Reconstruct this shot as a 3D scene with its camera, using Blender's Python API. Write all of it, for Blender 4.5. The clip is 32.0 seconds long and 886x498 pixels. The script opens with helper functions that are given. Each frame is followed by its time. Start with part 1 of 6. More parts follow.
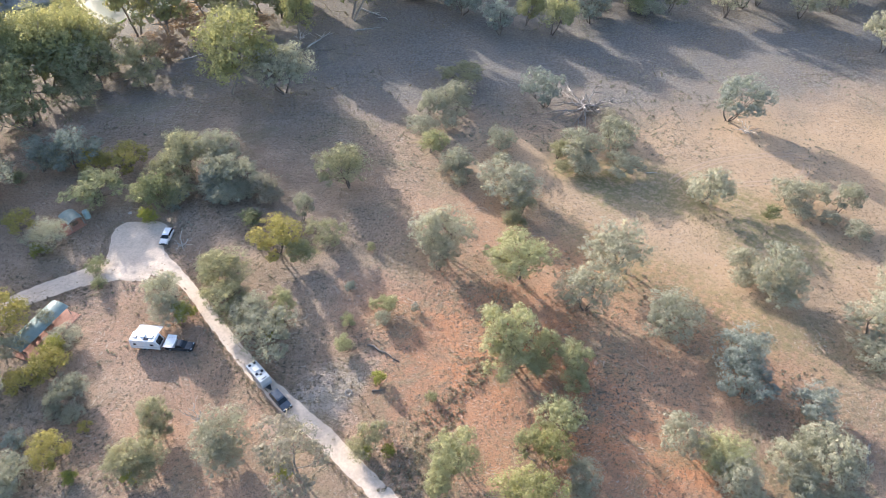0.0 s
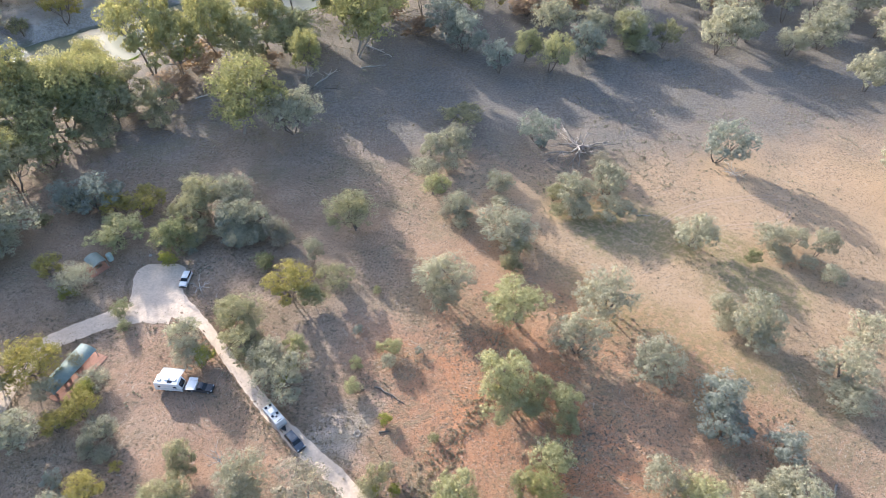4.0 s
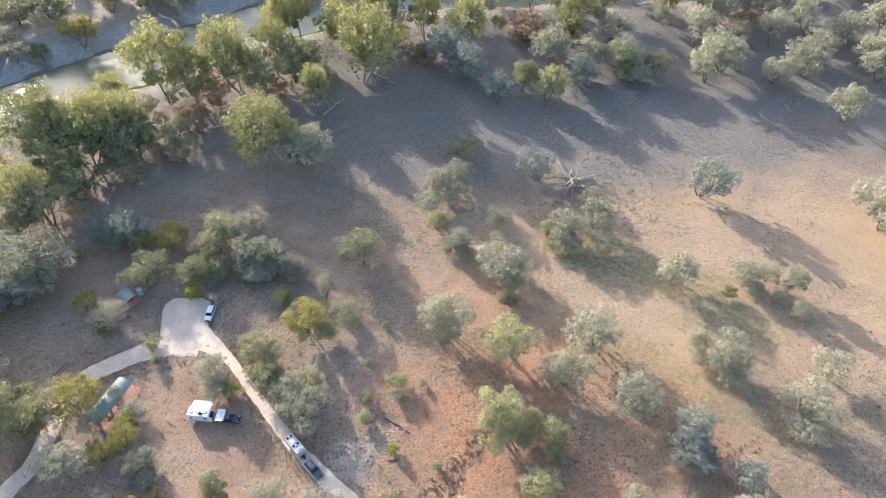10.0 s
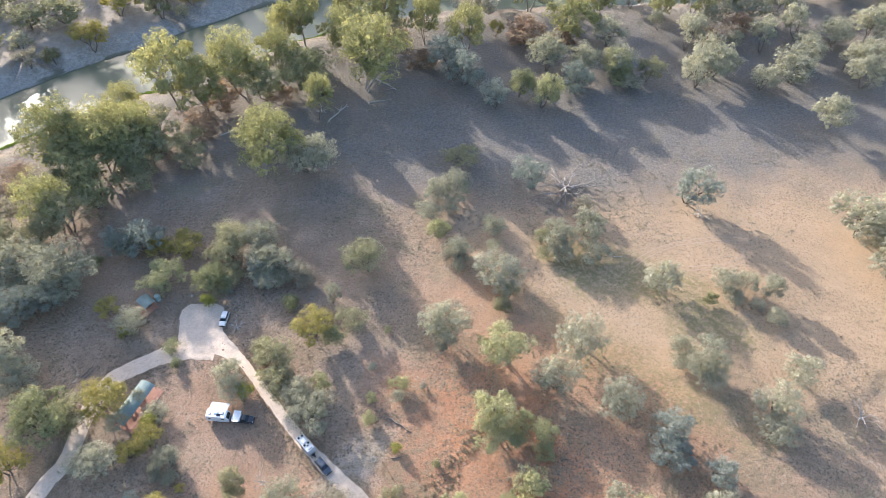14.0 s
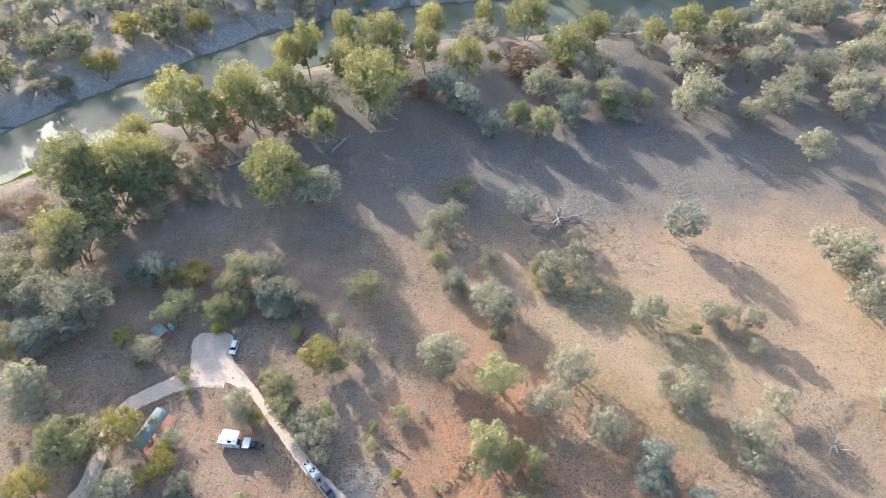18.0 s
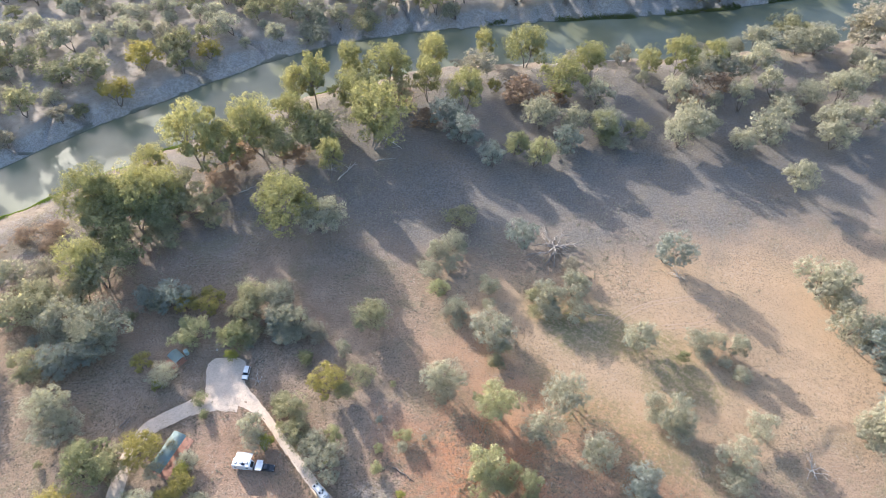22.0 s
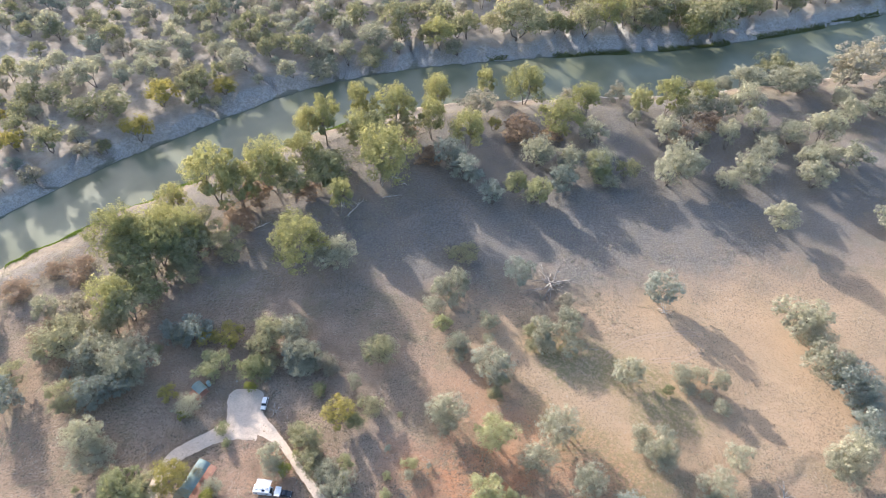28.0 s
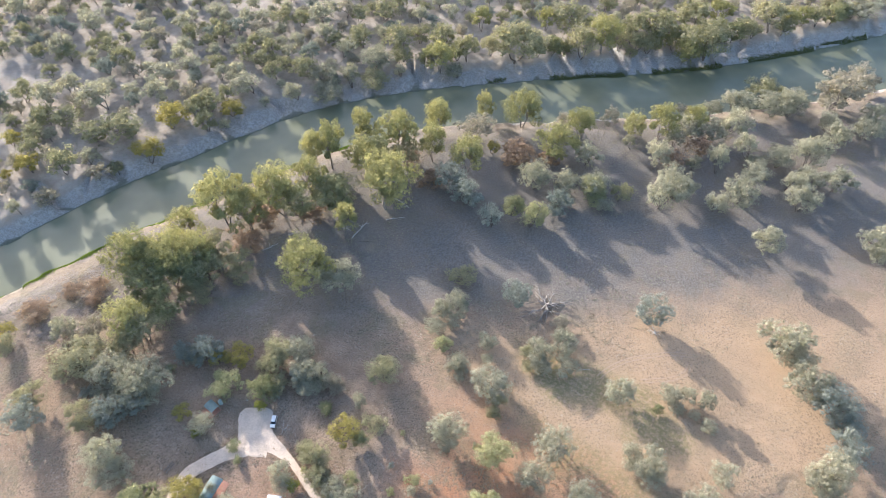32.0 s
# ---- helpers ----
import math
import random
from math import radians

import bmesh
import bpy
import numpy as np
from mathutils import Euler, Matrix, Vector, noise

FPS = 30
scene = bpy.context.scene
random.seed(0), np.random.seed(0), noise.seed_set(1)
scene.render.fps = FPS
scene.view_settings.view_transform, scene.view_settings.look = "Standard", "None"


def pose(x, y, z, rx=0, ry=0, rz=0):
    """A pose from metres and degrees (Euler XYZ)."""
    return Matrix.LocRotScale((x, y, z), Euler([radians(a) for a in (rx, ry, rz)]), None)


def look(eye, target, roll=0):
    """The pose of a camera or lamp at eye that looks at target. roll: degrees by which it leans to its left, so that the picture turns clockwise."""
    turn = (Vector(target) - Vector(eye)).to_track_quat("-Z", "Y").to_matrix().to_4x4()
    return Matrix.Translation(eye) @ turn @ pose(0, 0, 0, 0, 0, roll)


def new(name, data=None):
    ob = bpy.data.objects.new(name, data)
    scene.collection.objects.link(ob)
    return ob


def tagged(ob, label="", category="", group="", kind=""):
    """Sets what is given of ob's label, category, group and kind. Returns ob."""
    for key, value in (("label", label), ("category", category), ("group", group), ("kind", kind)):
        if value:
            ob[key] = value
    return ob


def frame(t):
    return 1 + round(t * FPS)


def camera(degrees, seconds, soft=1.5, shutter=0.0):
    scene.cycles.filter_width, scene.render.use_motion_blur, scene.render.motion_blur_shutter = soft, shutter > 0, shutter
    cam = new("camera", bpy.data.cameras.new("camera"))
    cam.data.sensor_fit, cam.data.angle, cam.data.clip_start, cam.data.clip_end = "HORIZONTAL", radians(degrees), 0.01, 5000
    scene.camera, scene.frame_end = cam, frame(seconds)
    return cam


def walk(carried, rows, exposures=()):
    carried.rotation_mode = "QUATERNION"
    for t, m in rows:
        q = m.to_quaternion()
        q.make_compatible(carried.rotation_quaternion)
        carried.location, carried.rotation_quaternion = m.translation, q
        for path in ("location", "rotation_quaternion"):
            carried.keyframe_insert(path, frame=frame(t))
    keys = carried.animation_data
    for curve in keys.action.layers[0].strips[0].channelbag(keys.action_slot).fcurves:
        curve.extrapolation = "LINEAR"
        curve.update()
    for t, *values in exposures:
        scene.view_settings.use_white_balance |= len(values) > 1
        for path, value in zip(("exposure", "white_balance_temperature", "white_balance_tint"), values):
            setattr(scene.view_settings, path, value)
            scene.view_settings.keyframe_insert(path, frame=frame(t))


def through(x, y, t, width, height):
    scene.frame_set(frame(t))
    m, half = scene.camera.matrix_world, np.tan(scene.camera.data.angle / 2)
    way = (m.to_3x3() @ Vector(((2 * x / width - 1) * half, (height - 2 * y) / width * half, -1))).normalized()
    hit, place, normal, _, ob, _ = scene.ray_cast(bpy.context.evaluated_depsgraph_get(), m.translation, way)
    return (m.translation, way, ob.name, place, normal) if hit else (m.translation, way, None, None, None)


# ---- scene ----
cam = camera(68.9, 32.0, 0.5)
# metres of the whole climb, height of the first eye, and its tilt
METRES, EYE, TILT, LEAN, TURN = 118.0, 103.8, -45.0, 0.0, 0.0
ROWS = [
    (0.0, 0.0, 0.0, 0.0, 0.0, 0.0, -0.0),
    (0.5, -0.0009, -0.0113, 0.0113, -0.02, -0.02, -0.0),
    (1.0, -0.0004, -0.0221, 0.0222, 0.02, -0.02, -0.03),
    (1.5, -0.0004, -0.0328, 0.0334, 0.04, -0.03, -0.04),
    (2.0, -0.001, -0.0428, 0.0443, 0.03, -0.06, -0.04),
    (2.5, -0.001, -0.0536, 0.0561, 0.05, -0.09, -0.05),
    (3.0, -0.0012, -0.0634, 0.0677, 0.07, -0.09, -0.06),
    (3.5, -0.0014, -0.0735, 0.0798, 0.07, -0.12, -0.07),
    (5.5, -0.0021, -0.1133, 0.1288, 0.1, -0.28, -0.09),
    (6.0, -0.0024, -0.1232, 0.1408, 0.11, -0.31, -0.11),
    (6.5, -0.003, -0.1328, 0.1527, 0.1, -0.34, -0.1),
    (7.0, -0.0031, -0.1427, 0.1648, 0.1, -0.39, -0.11),
    (7.5, -0.0033, -0.1526, 0.1767, 0.11, -0.41, -0.11),
    (8.0, -0.0034, -0.1627, 0.1888, 0.12, -0.45, -0.12),
    (8.5, -0.0033, -0.173, 0.2004, 0.13, -0.48, -0.12),
    (9.0, -0.0036, -0.1834, 0.2117, 0.13, -0.54, -0.13),
    (9.5, -0.0042, -0.1941, 0.2218, 0.13, -1.13, -0.11),
    (10.0, -0.0042, -0.2051, 0.2328, 0.15, -2.34, -0.1),
    (10.5, -0.0044, -0.2161, 0.2437, 0.16, -3.57, -0.08),
    (11.0, -0.0046, -0.2265, 0.2557, 0.17, -4.37, -0.07),
    (11.5, -0.0052, -0.2384, 0.2656, 0.16, -4.37, -0.07),
    (12.0, -0.0051, -0.2505, 0.275, 0.19, -4.38, -0.08),
    (12.5, -0.0044, -0.2629, 0.2847, 0.21, -4.38, -0.09),
    (13.0, -0.0029, -0.2747, 0.2947, 0.22, -4.39, -0.1),
    (13.5, -0.0015, -0.286, 0.3056, 0.22, -4.4, -0.1),
    (14.0, 0.0006, -0.296, 0.3174, 0.24, -4.42, -0.11),
    (14.5, 0.0018, -0.3058, 0.3295, 0.25, -4.43, -0.13),
    (16.5, 0.0058, -0.3462, 0.3763, 0.29, -4.48, -0.2),
    (17.0, 0.0061, -0.3563, 0.3881, 0.29, -4.49, -0.21),
    (17.5, 0.0067, -0.3665, 0.3999, 0.3, -4.5, -0.24),
    (18.0, 0.0065, -0.377, 0.4114, 0.3, -4.49, -0.26),
    (18.5, 0.0067, -0.3873, 0.423, 0.32, -4.49, -0.29),
    (19.0, 0.0066, -0.3978, 0.4346, 0.32, -4.5, -0.32),
    (19.5, 0.0062, -0.4083, 0.4464, 0.33, -4.5, -0.34),
    (20.0, 0.0062, -0.4193, 0.4581, 0.34, -4.5, -0.36),
    (20.5, 0.0052, -0.4301, 0.4694, 0.33, -4.48, -0.38),
    (21.0, 0.0048, -0.441, 0.4806, 0.34, -4.48, -0.4),
    (21.5, 0.0038, -0.4525, 0.4919, 0.34, -4.48, -0.42),
    (22.0, 0.0031, -0.4638, 0.5027, 0.35, -4.48, -0.45),
    (22.5, 0.0018, -0.4753, 0.5135, 0.35, -4.48, -0.47),
    (23.0, 0.0006, -0.4868, 0.5244, 0.35, -4.48, -0.49),
    (23.5, -0.0007, -0.4981, 0.5352, 0.35, -4.48, -0.52),
    (24.0, -0.0022, -0.5095, 0.5459, 0.35, -4.47, -0.53),
    (24.5, -0.0036, -0.5208, 0.5568, 0.35, -4.47, -0.55),
    (25.0, -0.0048, -0.5323, 0.5677, 0.35, -4.47, -0.57),
    (25.5, -0.0063, -0.5436, 0.5786, 0.34, -4.47, -0.59),
    (27.5, -0.0079, -0.5888, 0.6213, 0.37, -4.42, -0.67),
    (28.0, -0.0087, -0.6002, 0.6316, 0.36, -4.4, -0.69),
    (28.5, -0.0094, -0.6116, 0.6426, 0.36, -4.39, -0.71),
    (29.0, -0.0103, -0.6231, 0.6532, 0.35, -4.37, -0.72),
    (29.5, -0.0112, -0.6346, 0.6639, 0.35, -4.36, -0.74),
    (30.0, -0.0121, -0.6461, 0.6749, 0.34, -4.36, -0.76),
    (30.5, -0.0133, -0.6576, 0.6854, 0.33, -4.33, -0.78),
    (31.0, -0.0143, -0.6692, 0.696, 0.31, -4.33, -0.8),
    (31.5, -0.0153, -0.6807, 0.7067, 0.29, -4.33, -0.83),
    (32.0, -0.0163, -0.6923, 0.7172, 0.26, -4.32, -0.85),
]
walk(cam, [(t, pose(0, 0, EYE, TILT, LEAN, TURN) @ pose(METRES * x, METRES * y, METRES * z, 90 + pitch, roll, yaw)) for t, x, y, z, yaw, pitch, roll in ROWS], [(0.0, 1.47, 5790, 14), (32.0, 1.47, 5790, 14)])

# ---- light: a low, slightly warm morning sun ahead and to the west of the view, and its sky ----
SUN_HEIGHT, SUN_TURN = 16.5, 38.0
world = bpy.data.worlds.new("sky")
scene.world = world
world.use_nodes = True
sky = world.node_tree.nodes.new("ShaderNodeTexSky")
sky.sky_type, sky.sun_disc = "NISHITA", False
sky.sun_elevation, sky.sun_rotation = radians(SUN_HEIGHT), radians(-SUN_TURN)
sky.dust_density = 2.5
back = world.node_tree.nodes["Background"]
back.inputs["Strength"].default_value = 0.15
world.node_tree.links.new(sky.outputs[0], back.inputs["Color"])
sun = new("sun", bpy.data.lights.new("sun", "SUN"))
sun.data.energy, sun.data.angle, sun.data.color = 4.05, radians(0.6), (1.0, 0.885, 0.73)
sun.matrix_world = look((-300 * math.sin(radians(SUN_TURN)), 300 * math.cos(radians(SUN_TURN)), 300 * math.tan(radians(SUN_HEIGHT))), (0, 0, 0))


# ---- materials ----
def shader(name, rough=0.9, metal=0.0):
    m = bpy.data.materials.new(name)
    m.use_nodes = True
    b = m.node_tree.nodes["Principled BSDF"]
    b.inputs["Roughness"].default_value, b.inputs["Metallic"].default_value = rough, metal
    return m, m.node_tree, b


def node(tree, kind, **inputs):
    n = tree.nodes.new(kind)
    for key, value in inputs.items():
        n.inputs[key.replace("_", " ")].default_value = value
    return n


def grain(tree, size, detail=4.0, rough=0.6, where=None):
    """Noise with bumps of that many metres, as a 0 to 1 value."""
    n = node(tree, "ShaderNodeTexNoise", Scale=1.0 / size, Detail=detail, Roughness=rough)
    if where is not None:
        tree.links.new(where, n.inputs["Vector"])
    return n.outputs["Fac"]


def ramp(tree, value, low, high, a=0.0, b=1.0):
    n = node(tree, "ShaderNodeMapRange", From_Min=low, From_Max=high, To_Min=a, To_Max=b)
    n.interpolation_type = "SMOOTHSTEP"
    tree.links.new(value, n.inputs["Value"])
    return n.outputs[0]


def sums(tree, kind, a, b=0.0):
    n = tree.nodes.new("ShaderNodeMath")
    n.operation = kind
    for socket, value in zip(n.inputs, (a, b)):
        if isinstance(value, (int, float)):
            socket.default_value = value
        else:
            tree.links.new(value, socket)
    return n.outputs[0]


def blend(tree, fac, a, b, kind="MIX"):
    n = tree.nodes.new("ShaderNodeMix")
    n.data_type, n.blend_type = "RGBA", kind
    for socket, value in ((n.inputs[0], fac), (n.inputs[6], a), (n.inputs[7], b)):
        if isinstance(value, tuple):
            socket.default_value = (*value, 1)
        elif isinstance(value, float):
            socket.default_value = value
        else:
            tree.links.new(value, socket)
    return n.outputs[2]


def bumped(tree, bsdf, height, strength=0.5, distance=0.1):
    n = node(tree, "ShaderNodeBump", Strength=strength, Distance=distance)
    tree.links.new(height, n.inputs["Height"])
    tree.links.new(n.outputs[0], bsdf.inputs["Normal"])


def spot(tree, where, x, y, rx, ry, turn=0.0, soft=0.6):
    """A soft oval patch on the ground, as a 0 to 1 value."""
    n = tree.nodes.new("ShaderNodeMapping")
    n.vector_type = "TEXTURE"
    n.inputs["Location"].default_value, n.inputs["Scale"].default_value = (x, y, 0), (rx, ry, 1000)
    n.inputs["Rotation"].default_value = (0, 0, radians(turn))
    tree.links.new(where, n.inputs["Vector"])
    d = tree.nodes.new("ShaderNodeVectorMath")
    d.operation = "LENGTH"
    tree.links.new(n.outputs[0], d.inputs[0])
    return ramp(tree, d.outputs["Value"], 1 + soft, 1 - soft)


def ground_material():
    m, t, b = shader("dry_ground", 0.95)
    b.inputs["Specular IOR Level"].default_value = 0.15
    place = t.nodes.new("ShaderNodeNewGeometry").outputs["Position"]
    wide, mid, fine, tiny = grain(t, 45, 3, 0.55, place), grain(t, 9, 5, 0.65, place), grain(t, 1.6, 5, 0.7, place), grain(t, 0.35, 3, 0.7, place)
    # bend the patches' edges
    bend = t.nodes.new("ShaderNodeTexNoise")
    bend.inputs["Scale"].default_value, bend.inputs["Detail"].default_value = 0.06, 4
    t.links.new(place, bend.inputs["Vector"])
    shift = t.nodes.new("ShaderNodeVectorMath")
    shift.operation = "MULTIPLY_ADD"
    t.links.new(bend.outputs["Color"], shift.inputs[0])
    shift.inputs[1].default_value = (24, 24, 0)
    t.links.new(place, shift.inputs[2])
    bent = t.nodes.new("ShaderNodeVectorMath")
    bent.operation = "ADD"
    t.links.new(shift.outputs[0], bent.inputs[0])
    bent.inputs[1].default_value = (-12, -12, 0)
    bent = bent.outputs[0]

    soil = blend(t, ramp(t, mid, 0.3, 0.7), (0.29, 0.205, 0.14), (0.39, 0.278, 0.19))
    # greyer silt on the flood plain towards the river, haze put into its colour
    height = t.nodes.new("ShaderNodeSeparateXYZ")
    t.links.new(bent, height.inputs[0])
    silt_haze = sums(t, "SUBTRACT", height.outputs["Y"], sums(t, "MULTIPLY", height.outputs["X"], 0.15))
    soil = blend(t, ramp(t, silt_haze, 135, 195, 0.0, 0.9), soil, blend(t, ramp(t, mid, 0.3, 0.7), (0.20, 0.18, 0.16), (0.285, 0.258, 0.23)))
    # pale sandy plain
    sand = sums(t, "MAXIMUM", spot(t, bent, 100, 126, 85, 42, 12), spot(t, bent, 40, 118, 45, 22, -40))
    soil = blend(t, sums(t, "MULTIPLY", sand, 0.85), soil, (0.45, 0.318, 0.198))
    # grey-brown earth round the camp
    camp = spot(t, bent, -62, 93, 50, 48, 20, 0.4)
    soil = blend(t, sums(t, "MULTIPLY", camp, ramp(t, fine, 0.25, 0.65, 0.55, 0.95)), soil, blend(t, ramp(t, mid, 0.3, 0.7), (0.265, 0.20, 0.15), (0.38, 0.29, 0.22)))
    # rusty red earth
    red = sums(t, "MAXIMUM", spot(t, bent, 12, 72, 30, 22, -30), sums(t, "MULTIPLY", spot(t, bent, -45, 58, 20, 16, 0), 0.38))
    red = sums(t, "MAXIMUM", red, spot(t, bent, 32, 58, 28, 12, -40))
    red = sums(t, "MAXIMUM", red, sums(t, "MULTIPLY", spot(t, bent, 38, 88, 46, 15, -38), 0.55))
    red = sums(t, "MAXIMUM", red, sums(t, "MULTIPLY", spot(t, bent, -58, 84, 16, 14, 0), 0.4))
    soil = blend(t, sums(t, "MULTIPLY", red, ramp(t, mid, 0.25, 0.7, 0.35, 1.0)), soil, (0.465, 0.212, 0.105))
    dust = spot(t, bent, -21.5, 67, 8, 5, 55)
    soil = blend(t, sums(t, "MULTIPLY", dust, ramp(t, fine, 0.2, 0.6, 0.5, 1.0)), soil, (0.40, 0.35, 0.30))
    # dry grass and litter
    cover = sums(t, "MULTIPLY", ramp(t, grain(t, 28, 5, 0.62, place), 0.42, 0.58, 0.12, 1.0), sums(t, "SUBTRACT", 1.0, sums(t, "MULTIPLY", sand, 0.65)))
    clump = grain(t, 0.75, 4, 0.75, place)
    litter = sums(t, "MULTIPLY", sums(t, "MAXIMUM", ramp(t, fine, 0.44, 0.60), ramp(t, clump, 0.50, 0.62)), cover)
    soil = blend(t, sums(t, "MULTIPLY", litter, 0.85), soil, blend(t, ramp(t, tiny, 0.35, 0.65), (0.172, 0.127, 0.086), (0.335, 0.258, 0.177)))
    # straw patches a few metres wide
    straw = sums(t, "MULTIPLY", ramp(t, grain(t, 12, 6, 0.68, shift.outputs[0]), 0.50, 0.57), ramp(t, clump, 0.36, 0.56, 0.25, 0.9))
    straw = sums(t, "MULTIPLY", straw, sums(t, "SUBTRACT", 0.7, sums(t, "MULTIPLY", sums(t, "MAXIMUM", camp, sand), 0.52)))
    soil = blend(t, straw, soil, blend(t, ramp(t, tiny, 0.35, 0.65), (0.17, 0.145, 0.085), (0.30, 0.26, 0.165)))
    # specks: stalks, leaves and small stones
    specks = sums(t, "MULTIPLY", ramp(t, grain(t, 0.22, 2, 0.6, place), 0.56, 0.66), ramp(t, mid, 0.3, 0.6, 0.4, 0.95))
    soil = blend(t, specks, soil, (0.11, 0.09, 0.065))
    tufts = sums(t, "MULTIPLY", ramp(t, grain(t, 0.7, 3, 0.7, place), 0.55, 0.62), sums(t, "ADD", sums(t, "MULTIPLY", cover, 0.7), 0.4))
    soil = blend(t, tufts, soil, (0.125, 0.105, 0.075))
    chips = sums(t, "MULTIPLY", ramp(t, grain(t, 0.31, 2, 0.6, shift.outputs[0]), 0.58, 0.68), 0.5)
    soil = blend(t, chips, soil, (0.50, 0.44, 0.36))
    # grey grass on the plain, with tree shade and haze put into its tone
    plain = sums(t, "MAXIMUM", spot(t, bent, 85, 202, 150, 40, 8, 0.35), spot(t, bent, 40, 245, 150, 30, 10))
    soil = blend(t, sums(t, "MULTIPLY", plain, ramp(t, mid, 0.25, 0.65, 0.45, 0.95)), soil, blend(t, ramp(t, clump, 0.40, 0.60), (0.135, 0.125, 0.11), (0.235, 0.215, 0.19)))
    green = sums(t, "MAXIMUM", spot(t, bent, 62, 122, 16, 9, -30), spot(t, bent, 40, 128, 14, 8, -40))
    green = sums(t, "MAXIMUM", green, spot(t, bent, 75, 105, 14, 8, -20))
    green = sums(t, "MAXIMUM", green, sums(t, "MULTIPLY", spot(t, bent, 52, 92, 34, 7, -38), 0.7))
    soil = blend(t, sums(t, "MULTIPLY", green, ramp(t, fine, 0.35, 0.6, 0.0, 0.75)), soil, (0.19, 0.18, 0.075))
    # grey clay on the slopes down to the water and beyond the river
    split = t.nodes.new("ShaderNodeSeparateXYZ")
    t.links.new(place, split.inputs[0])
    low = ramp(t, split.outputs["Z"], -0.9, -2.2)
    clay = blend(t, ramp(t, fine, 0.38, 0.62), (0.30, 0.285, 0.255), (0.45, 0.425, 0.385))
    crack = node(t, "ShaderNodeTexNoise", Scale=0.22, Detail=6.0, Roughness=0.6)
    crack.noise_type, crack.normalize = "RIDGED_MULTIFRACTAL", True
    t.links.new(place, crack.inputs["Vector"])
    crack = crack.outputs["Fac"]
    clay = blend(t, ramp(t, mid, 0.42, 0.56), blend(t, ramp(t, clump, 0.4, 0.6), (0.30, 0.285, 0.26), (0.42, 0.40, 0.37)), clay)
    soil = blend(t, sums(t, "MULTIPLY", low, ramp(t, mid, 0.3, 0.6, 0.6, 0.95)), soil, blend(t, ramp(t, fine, 0.3, 0.65), (0.17, 0.135, 0.10), (0.27, 0.22, 0.165)))
    midstream = sums(t, "MINIMUM", sums(t, "ADD", sums(t, "MULTIPLY", split.outputs["X"], 0.8), 342.0), sums(t, "ADD", sums(t, "MULTIPLY", split.outputs["X"], 0.2), 300.0))
    past = sums(t, "SUBTRACT", split.outputs["Y"], midstream)
    beyond = ramp(t, past, 14, 34)
    soil = blend(t, sums(t, "MULTIPLY", beyond, 0.75), soil, blend(t, ramp(t, mid, 0.3, 0.7), (0.33, 0.285, 0.235), (0.50, 0.44, 0.365)))
    soil = blend(t, sums(t, "MULTIPLY", low, ramp(t, past, -3, 3)), soil, clay)
    beach = sums(t, "MULTIPLY", sums(t, "MULTIPLY", ramp(t, split.outputs["Z"], -5.9, -5.4), ramp(t, split.outputs["Z"], -3.6, -4.6)), sums(t, "MULTIPLY", ramp(t, past, 0, -6), ramp(t, split.outputs["X"], -70, 10, 0.25, 0.85)))
    soil = blend(t, beach, soil, blend(t, ramp(t, fine, 0.35, 0.65), (0.42, 0.37, 0.31), (0.56, 0.50, 0.425)))
    # wet mud at waterline and in gullies, where its dark also paints shade
    wet_and_shade = ramp(t, split.outputs["Z"], -5.5, -5.95)
    soil = blend(t, sums(t, "MULTIPLY", wet_and_shade, 0.8), soil, (0.085, 0.095, 0.045))
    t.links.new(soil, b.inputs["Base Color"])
    relief = sums(t, "ADD", sums(t, "ADD", sums(t, "MULTIPLY", clump, 1.0), sums(t, "MULTIPLY", tiny, 0.6)), sums(t, "MULTIPLY", fine, 1.1))
    relief = sums(t, "ADD", relief, sums(t, "MULTIPLY", sums(t, "MULTIPLY", crack, low), 0.15))
    uneven = sums(t, "SUBTRACT", 1.0, sums(t, "MULTIPLY", sand, ramp(t, grain(t, 14, 4, 0.6, place), 0.40, 0.58, 0.95, 0.68)))
    bumped(t, b, sums(t, "MULTIPLY", relief, uneven), 1.0, 0.2)
    return m


def plain_material(name, a, b_, size=0.5, rough=0.8, metal=0.0, bump=0.2, by_object=0.0):
    """Two shades of one colour mixed by noise at two scales."""
    m, t, b = shader(name, rough, metal)
    where = t.nodes.new("ShaderNodeTexCoord").outputs["Object"]
    fac = sums(t, "ADD", sums(t, "MULTIPLY", grain(t, size, 4, 0.6, where), 0.6), sums(t, "MULTIPLY", grain(t, size * 6, 3, 0.6, where), 0.4))
    colour = blend(t, ramp(t, fac, 0.35, 0.65), a, b_)
    if by_object:
        info = t.nodes.new("ShaderNodeObjectInfo")
        colour = blend(t, 1.0, colour, blend(t, info.outputs["Random"], (1 - by_object,) * 3, (1 + by_object,) * 3), "MULTIPLY")
    t.links.new(colour, b.inputs["Base Color"])
    if bump:
        bumped(t, b, grain(t, size * 0.5, 4, 0.7, where), bump, 0.03)
    return m


